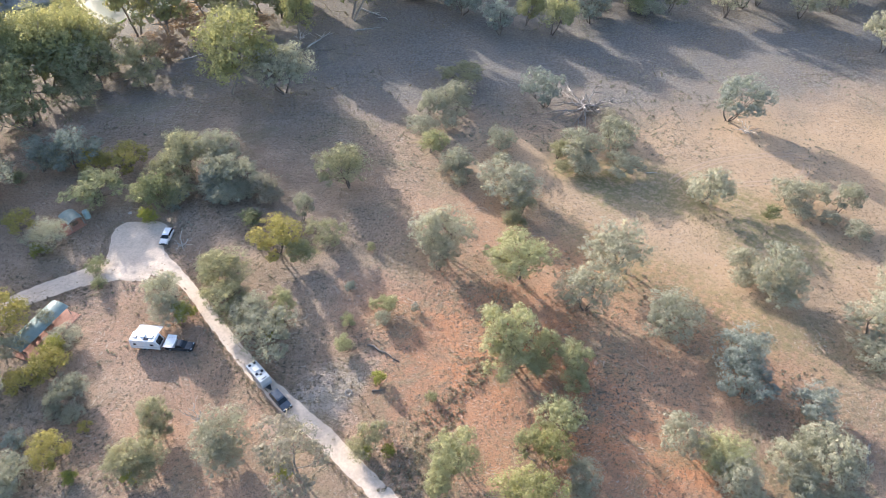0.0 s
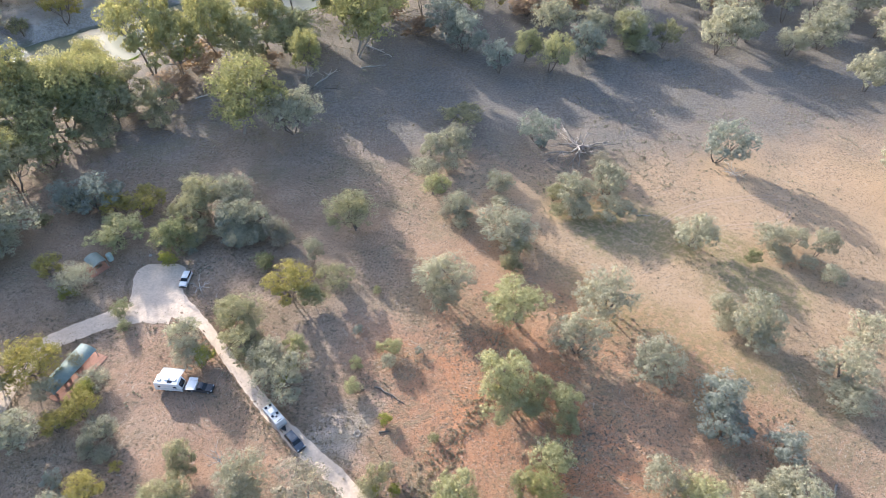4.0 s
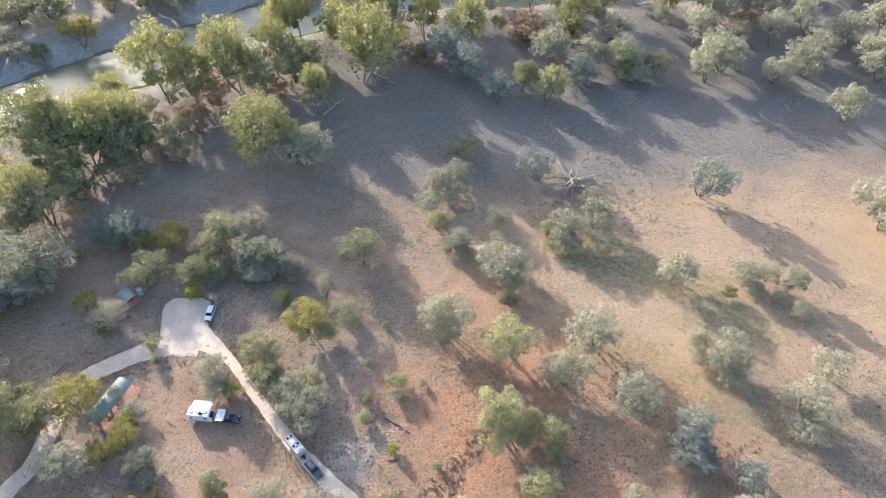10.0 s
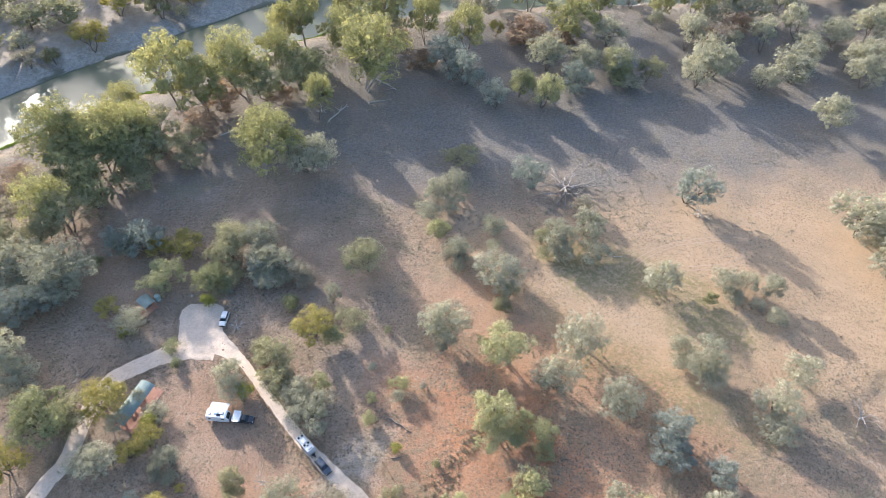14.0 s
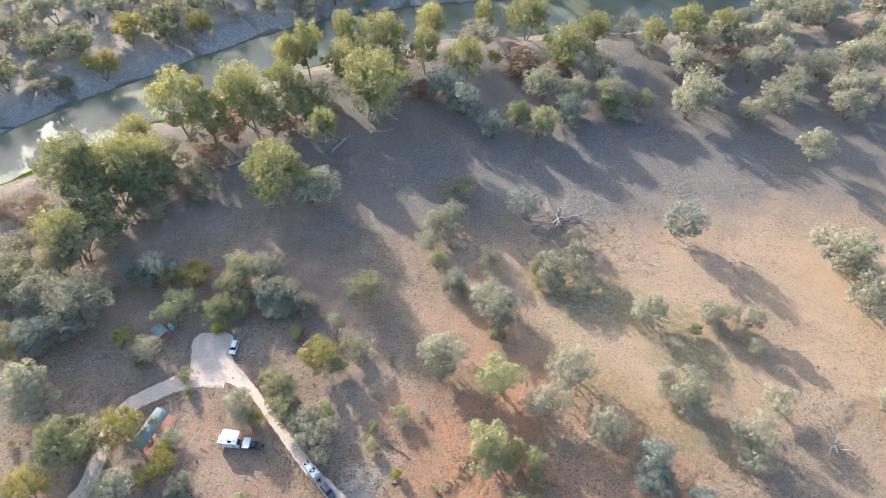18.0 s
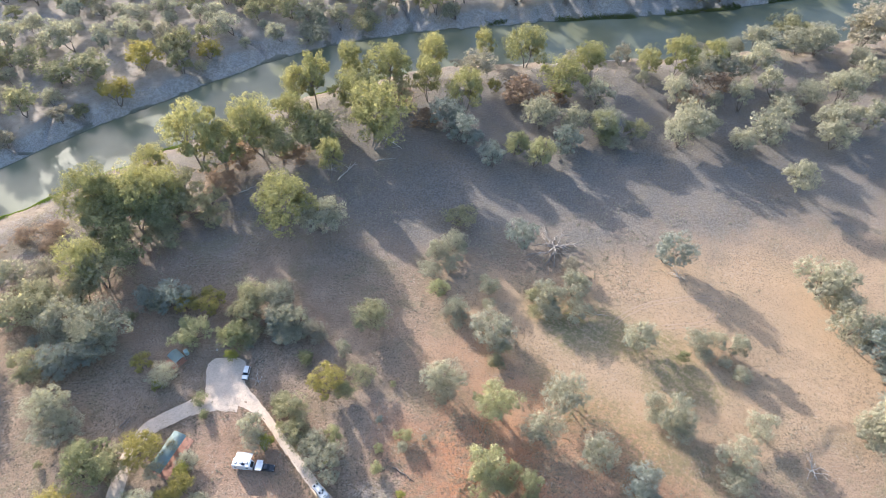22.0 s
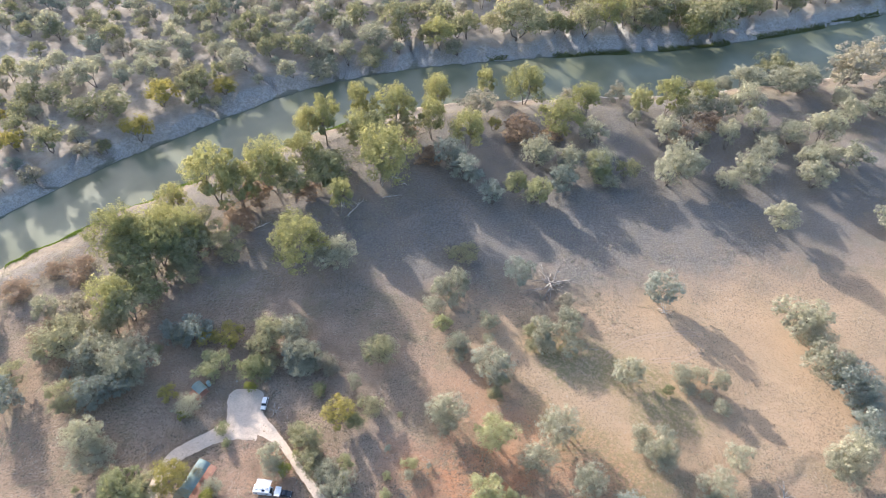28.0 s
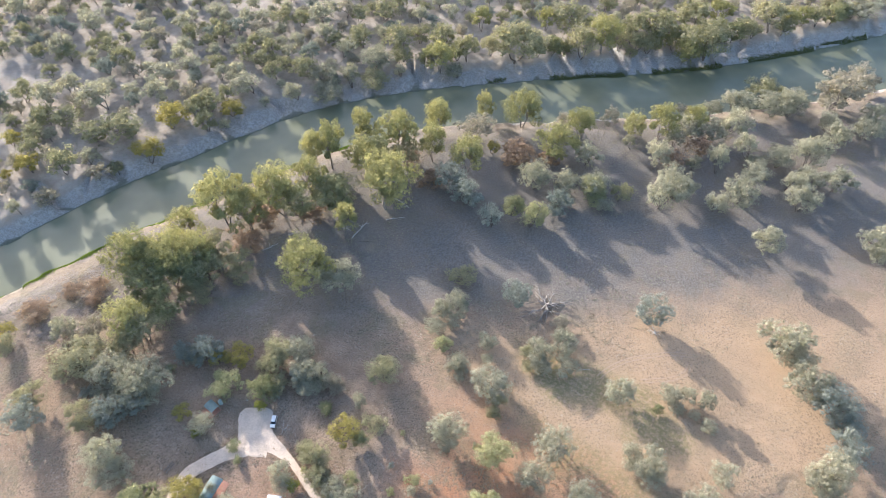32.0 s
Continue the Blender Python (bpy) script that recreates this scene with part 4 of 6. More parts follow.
plant("grey_tree", -21.1, 383.1, 12.6, 10.7)
plant("grey_tree", -154.3, 388.4, 16.7, 9.4)
plant("grey_tree", 269.7, 398.8, 27.4, 13.7)
plant("blue_grey_tree", -72.8, 52.3, 3.8, 2.3)
plant("blue_grey_tree", -74.2, 55.7, 4.7, 3.8)
plant("blue_grey_tree", 65.6, 62.6, 8.8, 7.0)
plant("blue_grey_tree", 55.0, 65.2, 12.0, 7.0)
plant("blue_grey_tree", 56.2, 73.8, 11.2, 9.0)
plant("blue_grey_tree", -5.5, 85.9, 2.3, 1.8)
plant("blue_grey_tree", -19.6, 91.1, 3.1, 2.5)
plant("blue_grey_tree", 140.4, 95.9, 17.0, 13.6)
plant("blue_grey_tree", -124.3, 105.8, 10.6, 6.4)
plant("blue_grey_tree", -154.5, 105.8, 14.9, 11.9)
plant("blue_grey_tree", 140.9, 108.8, 15.3, 9.2)
plant("blue_grey_tree", -125.0, 109.8, 13.2, 10.6)
plant("blue_grey_tree", -116.8, 110.7, 12.2, 9.7)
plant("blue_grey_tree", 141.3, 115.8, 19.1, 15.3)
plant("blue_grey_tree", -135.1, 117.0, 6.6, 5.3)
plant("blue_grey_tree", -65.0, 117.1, 4.4, 2.6)
plant("blue_grey_tree", -64.2, 120.5, 5.5, 4.4)
plant("blue_grey_tree", -55.2, 121.3, 7.3, 4.4)
plant("blue_grey_tree", -56.2, 125.0, 9.1, 7.3)
plant("blue_grey_tree", -103.1, 132.4, 11.7, 9.4)
plant("blue_grey_tree", -95.1, 134.0, 14.2, 11.4)
plant("blue_grey_tree", 80.6, 155.2, 17.0, 13.6)
plant("blue_grey_tree", 29.8, 162.6, 13.8, 11.0)
plant("blue_grey_tree", 19.2, 206.4, 12.5, 11.4)
plant("blue_grey_tree", 51.2, 216.2, 15.7, 14.7)
plant("blue_grey_tree", 6.9, 221.0, 17.3, 16.2)
plant("blue_grey_tree", 1.4, 231.7, 18.0, 16.8)
plant("pale_tree", -24.8, 50.3, 13.7, 11.6)
plant("pale_tree", -10.5, 57.6, 3.8, 3.2)
plant("pale_tree", -42.0, 119.6, 6.6, 4.3)
plant("pale_tree", -42.9, 122.6, 8.2, 7.0)
plant("pale_tree", 0.1, 130.0, 3.9, 3.3)
plant("pale_tree", -140.6, 141.9, 14.4, 12.3)
plant("pale_tree", 45.6, 151.0, 7.6, 6.5)
plant("pale_tree", 13.2, 268.2, 19.0, 15.6)
plant("pale_tree", 60.6, 282.3, 9.6, 9.5)
plant("pale_tree", 85.6, 282.8, 11.2, 11.2)
plant("pale_tree", 130.4, 297.5, 8.5, 8.5)
plant("pale_tree", 212.7, 301.1, 28.8, 24.4)
plant("pale_tree", 212.8, 304.1, 16.8, 14.3)
plant("pale_tree", 233.4, 317.6, 22.5, 19.1)
plant("green_bush", -62.1, 48.8, 2.9, 2.6)
plant("green_bush", -52.2, 49.2, 2.8, 2.5)
plant("green_bush", -26.6, 49.6, 3.7, 3.3)
plant("green_bush", -13.5, 54.1, 2.9, 2.6)
plant("green_bush", -9.3, 54.2, 2.6, 2.3)
plant("green_bush", -12.0, 68.4, 3.1, 2.8)
plant("green_bush", -75.4, 74.7, 5.0, 4.5)
plant("green_bush", -74.8, 76.0, 1.7, 1.6)
plant("green_bush", -34.2, 78.5, 2.4, 2.2)
plant("green_bush", -52.8, 83.6, 5.1, 4.6)
plant("green_bush", -90.9, 102.3, 3.8, 3.4)
plant("green_bush", -70.0, 113.2, 4.6, 4.2)
plant("russet_bush", -148.9, 132.4, 16.2, 6.5)
plant("russet_bush", -169.7, 152.6, 14.8, 5.9)
plant("russet_bush", -149.0, 160.6, 8.0, 3.2)
plant("russet_bush", -159.7, 164.5, 10.4, 4.4)
plant("russet_bush", -150.6, 167.4, 11.7, 4.7)
plant("russet_bush", -91.6, 193.6, 17.8, 7.1)
plant("russet_bush", -86.5, 209.0, 18.4, 11.0)
plant("russet_bush", -63.7, 210.8, 13.2, 5.3)
plant("russet_bush", -9.4, 233.1, 15.2, 7.4)
plant("russet_bush", 111.9, 250.3, 15.4, 9.2)
plant("russet_bush", -21.3, 250.4, 12.9, 7.7)
plant("russet_bush", 32.9, 251.7, 19.8, 10.8)
plant("russet_bush", 51.0, 252.1, 14.3, 7.3)
plant("russet_bush", 127.6, 261.9, 14.6, 8.8)
plant("bush", -1.7, 64.7, 2.5, 2.0)
plant("bush", -117.7, 76.2, 2.8, 2.2)
plant("bush", -73.8, 92.3, 3.7, 2.9)
plant("bush", -76.4, 98.1, 5.5, 2.8)
plant("bush", -16.5, 104.0, 2.5, 2.0)
plant("bush", -45.1, 111.9, 5.9, 4.2)
plant("bush", 77.7, 114.6, 5.3, 4.2)
plant("bush", -107.8, 127.9, 4.9, 2.7)



# ---- woods beyond the river ----
def line_far_bank():
    """A close row of large trees on the brink of the far bank, where the river bends east."""
    rng = random.Random(21)
    taken = [(o.location.x, o.location.y, o.scale.x) for o in scene.objects if o.get("category") == "tree"]
    x = -25.0
    while x < 265:
        y = float(along(FAR_BANK, x)) + rng.uniform(16, 23)
        w = rng.uniform(11, 16)
        if all(math.hypot(x - a, y - b) > 0.2 * (w + c) for a, b, c in taken):
            plant(rng.choice(("olive_tree", "dark_tree", "river_gum", "olive_tree")), x, y, w, w * rng.uniform(0.85, 1.05))
        x += rng.uniform(6, 11)


line_far_bank()


def build_far_woods():
    """Trees scattered over the far side, joined."""
    rng = random.Random(11)
    taken = [(o.location.x, o.location.y, o.scale.x) for o in scene.objects if o.get("category") == "tree"] + [(x, y, w) for _, x, y, w, _ in DISTANT]
    # greyer, paler kinds: distance haze put into the choice of leaf colour
    kinds = ("olive_tree", "grey_tree", "pale_tree", "grey_tree", "olive_tree", "grey_tree", "blue_grey_tree", "pale_tree")
    forms = {k: [tree_meshes(900 + 10 * n + v, LEAVES[KINDS[k][0]], BARK, 2, 0.2, 12, 11, 18, 0.026, 0.08, 0.2) for v in range(3)] for n, k in enumerate(dict.fromkeys(kinds + tuple(d[0] for d in DISTANT)))}
    stands = list(DISTANT)
    for _ in range(7500):
        x, y = rng.uniform(-360, 420), rng.uniform(200, 560)
        past = (y - float(along(FAR_BANK, x))) * 0.86
        w = rng.uniform(7, 13.5)
        lone = noise.noise((x * 0.018, y * 0.018, 2.0)) + 0.5 * math.exp(-past / 25)
        if past < 9 or rng.random() > 0.62 + lone or any((x - a) ** 2 + (y - b) ** 2 < (0.39 * (w + c)) ** 2 for a, b, c in taken):
            continue
        taken.append((x, y, w))
        stands.append((rng.choice(kinds), x, y, w, w * rng.uniform(0.75, 1.05)))
    verts, faces, marks = {}, {}, {}
    for kind, x, y, w, h in stands:
        trunk, crown = rng.choice(forms[kind])
        m = Matrix.LocRotScale((x, y, float(land(x, y)) - 0.05), Euler((0, 0, rng.uniform(0, 6.28))), (w, w, h))
        for data in (trunk, crown):
            key = data.materials[0].name
            a = np.empty(len(data.vertices) * 3)
            data.vertices.foreach_get("co", a)
            a = a.reshape(-1, 3) @ np.array(m.to_3x3()).T + np.array(m.translation)
            marks.setdefault(key, [0, []])
            base = marks[key][0]
            verts.setdefault(key, []).append(a)
            faces.setdefault(key, []).extend([tuple(base + v for v in p.vertices) for p in data.polygons])
            marks[key][0] += len(a)
    woods = tagged(new("far_woods"), "open grey-olive woodland on the pale far plain, greyed for haze", "woodland", kind="stuff")
    for key in verts:
        me = mesh_of("woods", np.concatenate(verts[key]).tolist(), faces[key], bpy.data.materials[key])
        new("trunks" if "bark" in key else "crowns", me).parent = woods


build_far_woods()


# ---- dry grass ----
def scatter(name, label, count, seed, size, material, area, dense, blades=3, lean=0.7):
    """Small tufts strewn over the ground where dense(x, y) is high; one joined mesh."""
    rng = np.random.default_rng(seed)
    x, y = rng.uniform(area[0], area[1], count * 6), rng.uniform(area[2], area[3], count * 6)
    keep = rng.random(count * 6) < dense(x, y)
    x, y = x[keep][:count], y[keep][:count]
    z = land(x, y)
    keep = z > WATER
    x, y, z = x[keep], y[keep], z[keep]
    n = len(x)
    s = size * rng.lognormal(0, 0.4, (n, 1, 1))
    turn = rng.uniform(0, 6.283, (n, blades))
    out = rng.uniform(0.4, 1.0, (n, blades, 1)) * lean
    way = np.stack([np.cos(turn), np.sin(turn), 0 * turn], -1)
    across = np.stack([-np.sin(turn), np.cos(turn), 0 * turn], -1)
    foot = np.stack([x, y, z - 0.02], -1)[:, None]
    tip = foot + s * (way * out + np.array([0, 0, 1]) * rng.uniform(0.25, 0.6, (n, blades, 1)))
    a, b = foot + s * (across * 0.28 + way * 0.1), foot + s * (-across * 0.28 + way * 0.1)
    verts = np.stack([a, b, tip], 2).reshape(-1, 3)
    me = mesh_of(name, verts.tolist(), np.arange(len(verts)).reshape(-1, 3).tolist(), material)
    tagged(new(name, me), label, "grass", kind="stuff")


STRAW = leaf_material("dry_grass", (0.15, 0.125, 0.088), (0.33, 0.28, 0.19), 0.3)
SALTBUSH = leaf_material("saltbush_leaves", (0.27, 0.26, 0.205), (0.43, 0.415, 0.34), 0.5)
REEDS = leaf_material("bank_grass", (0.13, 0.19, 0.035), (0.22, 0.29, 0.06), 0.4)
on_road = lambda x, y: np.maximum(np.exp(-((y - 62 + (x + 26) * 1.07) / 4.0) ** 2) * (x > -62), np.exp(-(np.hypot(x + 71, y - 105) / 9.5) ** 4))
scatter("grass", "thin dry straw-coloured grass tufts on bare earth", 100000, 1, 0.25, STRAW, (-190, 240, 42, 300),
        lambda x, y: np.clip(-0.02 + 0.9 * rough(x, y, 22, 21) + 0.6 * rough(x, y, 6, 22) + 0.5 * np.exp(-((y - 200 - 0.15 * x) / 45) ** 2), 0.02, 1) * (1 - on_road(x, y)))


def cushions(name, label, count, seed, size, material, dense, area=(-190, 240, 42, 300)):
    """Low rounded shrubs of small leaves strewn over the ground; one joined mesh."""
    rng = np.random.default_rng(seed)
    x, y = rng.uniform(area[0], area[1], count * 12), rng.uniform(area[2], area[3], count * 12)
    keep = (rng.random(count * 12) < dense(x, y)) & (land(x, y) > WATER + 1)
    x, y = x[keep][:count], y[keep][:count]
    s = size * rng.lognormal(0, 0.35, len(x))
    v, f = leaf_cloud(rng, [((a, b, c + d * 0.15), d) for a, b, c, d in zip(x, y, land(x, y), s)], 26, 0.13)
    tagged(new(name, mesh_of(name, v.tolist(), f.tolist(), material)), label, "scrub", kind="stuff")


cushions("low_scrub", "low grey saltbush cushions scattered on the plain", 6500, 2, 0.27, SALTBUSH,
         lambda x, y: np.clip(-0.12 + 0.5 * rough(x, y, 30, 23) + 0.5 * rough(x, y, 7, 24) + 0.7 * np.exp(-((y - 255 - 0.25 * x) / 14) ** 2), 0.004, 1) * (1 - on_road(x, y)))


cushions("saltbush_bed", "bed of grey-brown saltbush mounds in a shallow drain", 330, 12, 0.36, leaf_material("brown_scrub_leaves", (0.24, 0.215, 0.16), (0.40, 0.36, 0.275), 0.4),
         lambda x, y: np.clip(1.3 * np.exp(-((x - 1 - (y - 62) * 0.64) / np.interp(y, (48, 72), (5.0, 1.8))) ** 2) + 0.3 * rough(x, y, 4, 25) - 0.15, 0, 1) * (1 - on_road(x, y)), (-16, 16, 46, 74))
cushions("far_scrub", "low grey bushes on the pale ground beyond the river", 5200, 6, 0.55, SALTBUSH,
         lambda x, y: np.clip(0.2 + 0.6 * rough(x, y, 24, 51) + 0.4 * rough(x, y, 8, 52), 0, 1) * (y > along(FAR_BANK, x) + 3), (-300, 330, 190, 470))


def build_verges():
    """Grey tufts and litter heaped along both edges of the dirt roads."""
    rng = np.random.default_rng(8)
    spots = []
    for line in (MAIN_ROAD, CAMP_ROAD, APRON):
        pts = smooth_line(line, 0.35)
        for k in range(1, len(pts) - 1):
            x, y, w = pts[k]
            if y < 40:
                continue
            n = Vector((pts[k - 1][1] - pts[k + 1][1], pts[k + 1][0] - pts[k - 1][0])).normalized()
            for side in (-1, 1):
                for _ in range(3):
                    u = side * (w / 2 + abs(rng.normal(0.15, 0.75)))
                    px, py = x + n.x * u, y + n.y * u
                    if rng.random() < 0.75 and all((px - a) ** 2 + (py - b) ** 2 > (c * 0.44) ** 2 for a, b, c in other_road[id(line)]):
                        spots.append((px, py))
    spots = np.array(spots)
    z = land(spots[:, 0], spots[:, 1])
    v, f = leaf_cloud(rng, [((x, y, h + 0.02), r) for (x, y), h, r in zip(spots, z, rng.uniform(0.1, 0.26, len(z)))], 9, 0.10)
    tagged(new("verge_grass", mesh_of("verge_grass", v.tolist(), f.tolist(), STRAW)), "dry grey tufts along the edges of the dirt roads", "grass", kind="stuff")


apron = smooth_line(APRON, 2.0)
other_road = {id(MAIN_ROAD): smooth_line(CAMP_ROAD, 2.0) + apron, id(CAMP_ROAD): smooth_line(MAIN_ROAD, 2.0) + apron, id(APRON): smooth_line(MAIN_ROAD, 2.0) + smooth_line(CAMP_ROAD, 2.0)}
build_verges()
scatter("camp_grass", "thin brown tufts on the trodden red earth", 26000, 5, 0.2, leaf_material("brown_grass", (0.20, 0.155, 0.105), (0.36, 0.285, 0.20), 0.4), (-125, 30, 42, 125),
        lambda x, y: np.clip(0.35 + 0.7 * rough(x, y, 12, 41) + 0.5 * rough(x, y, 3.5, 42), 0.05, 1) * (1 - on_road(x, y)))


def build_bank_grass(label, seed, count, x0, x1, bank, side, material, high, sparse):
    """A band of green grass just above the waterline of one bank."""
    rng = np.random.default_rng(seed)
    x = rng.uniform(x0, x1, count)
    y = along(bank, x) + side * (np.abs(rng.normal(2.2, 1.6, count)) - 1.2)
    z = land(x, y)
    keep = (z > WATER + 0.05) & (z < WATER + high) & (rough(x, y, 9, 31) > sparse)
    v, f = leaf_cloud(rng, list(zip(np.stack([x, y, z + 0.1], -1)[keep], rng.uniform(0.2, 0.45, keep.sum()))), 9, 0.17)
    tagged(new("bank_grass", mesh_of("bank_grass", v.tolist(), f.tolist(), material)), label, "grass", kind="stuff")


SEDGE = leaf_material("dark_sedge", (0.12, 0.15, 0.06), (0.20, 0.23, 0.10), 0.35)
build_bank_grass("bright green grass strip along the water's edge", 3, 16000, -230, -20, NEAR_BANK, -1, REEDS, 2.3, -0.45)
build_bank_grass("dark green sedge at the foot of the far bank", 4, 14000, 15, 270, FAR_BANK, 1, SEDGE, 2.0, -0.1)


# ---- small builders for made things ----
def box(x, y, z, sx, sy, sz, bevel=0.0, turn=None):
    """A box centred at x, y with its underside at z; its edges rounded."""
    bm = bmesh.new()
    bmesh.ops.create_cube(bm, size=1, matrix=Matrix.LocRotScale((x, y, z + sz / 2), turn, (sx, sy, sz)))
    if bevel:
        bmesh.ops.bevel(bm, geom=bm.edges[:], offset=bevel, segments=2, affect="EDGES", profile=0.6)
    return bm


def slab(points, width, taper=0.0, bevel=0.03):
    """A side outline (x, z) drawn across the width; taper narrows its top."""
    bm = bmesh.new()
    top = max(z for _, z in points)
    low = min(z for _, z in points)
    rings = []
    for side in (-1, 1):
        rings.append([bm.verts.new((x, side * width / 2 * (1 - taper * (z - low) / (top - low)), z)) for x, z in points])
    n = len(points)
    bm.faces.new(rings[0])
    bm.faces.new(list(reversed(rings[1])))
    for k in range(n):
        bm.faces.new((rings[0][k], rings[1][k], rings[1][(k + 1) % n], rings[0][(k + 1) % n]))
    bmesh.ops.recalc_face_normals(bm, faces=bm.faces[:])
    if bevel:
        bmesh.ops.bevel(bm, geom=bm.edges[:], offset=bevel, segments=2, affect="EDGES", profile=0.6)
    return bm


def drum(x, y, z, radius, height, sides=16, axis="Z", top=None):
    bm = bmesh.new()
    turn = Euler((radians(90), 0, 0)).to_matrix().to_4x4() if axis == "Y" else Euler((0, radians(90), 0)).to_matrix().to_4x4() if axis == "X" else Matrix()
    bmesh.ops.create_cone(bm, cap_ends=True, segments=sides, radius1=radius, radius2=radius if top is None else top, depth=height, matrix=Matrix.Translation((x, y, z)) @ turn)
    return bm


def quad(a, b, c, d, thick=0.02):
    """A thin panel on four corners."""
    bm = bmesh.new()
    p = [Vector(v) for v in (a, b, c, d)]
    n = (p[1] - p[0]).cross(p[3] - p[0]).normalized() * thick
    low, up = [bm.verts.new(v) for v in p], [bm.verts.new(v + n) for v in p]
    bm.faces.new(reversed(low))
    bm.faces.new(up)
    for k in range(4):
        bm.faces.new((low[k], low[(k + 1) % 4], up[(k + 1) % 4], up[k]))
    bmesh.ops.recalc_face_normals(bm, faces=bm.faces[:])
    return bm


WHITE_PAINT = plain_material("white_paint", (0.74, 0.74, 0.73), (0.82, 0.82, 0.81), 0.8, 0.3, 0, 0)
SILVER_PAINT = plain_material("silver_paint", (0.52, 0.54, 0.56), (0.60, 0.62, 0.64), 0.8, 0.3, 0.3, 0)
DARK_PAINT = plain_material("dark_paint", (0.045, 0.05, 0.058), (0.065, 0.07, 0.08), 0.8, 0.22, 0.1, 0)
GREY_PAINT = plain_material("graphite_paint", (0.085, 0.10, 0.125), (0.12, 0.135, 0.16), 0.8, 0.25, 0.1, 0)
GLASS = plain_material("tinted_glass", (0.012, 0.015, 0.018), (0.02, 0.024, 0.028), 1.0, 0.06, 0, 0)
RUBBER = plain_material("tyre_rubber", (0.018, 0.017, 0.016), (0.04, 0.037, 0.034), 0.15, 0.9, 0, 0.3)
ALLOY = plain_material("wheel_alloy", (0.35, 0.35, 0.36), (0.5, 0.5, 0.5), 0.2, 0.35, 0.8, 0)
PLASTIC = plain_material("black_plastic", (0.02, 0.02, 0.021), (0.035, 0.035, 0.036), 0.3, 0.6, 0, 0.1)
LAMP_GLASS = plain_material("lamp_glass", (0.6, 0.62, 0.64), (0.72, 0.74, 0.76), 0.2, 0.1, 0, 0)
RED_LAMP = plain_material("red_lamp", (0.35, 0.02, 0.015), (0.45, 0.03, 0.02), 0.2, 0.2, 0, 0)
SOLAR = plain_material("solar_cells", (0.012, 0.016, 0.03), (0.02, 0.025, 0.045), 0.2, 0.15, 0.1, 0)
CANVAS = plain_material("white_canvas", (0.70, 0.69, 0.66), (0.80, 0.79, 0.77), 0.6, 0.8, 0, 0.15)
STEEL = plain_material("galvanised_steel", (0.30, 0.31, 0.31), (0.42, 0.43, 0.43), 0.3, 0.45, 0.7, 0.1)
ROOF_GREEN = plain_material("pale_green_roofing", (0.30, 0.41, 0.40), (0.40, 0.50, 0.485), 0.8, 0.34, 0.0, 0.1)
TIMBER = plain_material("weathered_timber", (0.16, 0.115, 0.08), (0.27, 0.21, 0.16), 0.2, 0.9, 0, 0.5)
PAVER = plain_material("red_paver", (0.30, 0.15, 0.105), (0.42, 0.23, 0.165), 0.12, 0.9, 0, 0.4, 0.15)
ROOF_GREY = plain_material("pale_roof_paint", (0.42, 0.46, 0.47), (0.52, 0.56, 0.57), 0.7, 0.4, 0, 0)
STONE = plain_material("pale_stone", (0.34, 0.31, 0.27), (0.52, 0.48, 0.43), 0.15, 0.95, 0, 0.5, 0.15)


def on_ground(x, y, turn, lift=0.0):
    return pose(x, y, float(land(x, y)) + lift, 0, 0, turn)


def wheel(parent, x, y, radius=0.38, width=0.25):
    tyre = drum(0, 0, 0, radius, width, 18, "Y")
    bmesh.ops.bevel(tyre, geom=[e for e in tyre.edges if abs(e.verts[0].co.y - e.verts[1].co.y) < 1e-4], offset=0.05, segments=2, affect="EDGES")
    w = part("wheel", tyre, RUBBER, parent)
    w.location = (x, y, radius)
    part("rim", drum(0, math.copysign(width / 2, y), 0, radius * 0.6, 0.04, 14, "Y"), ALLOY, w, "alloy rim")


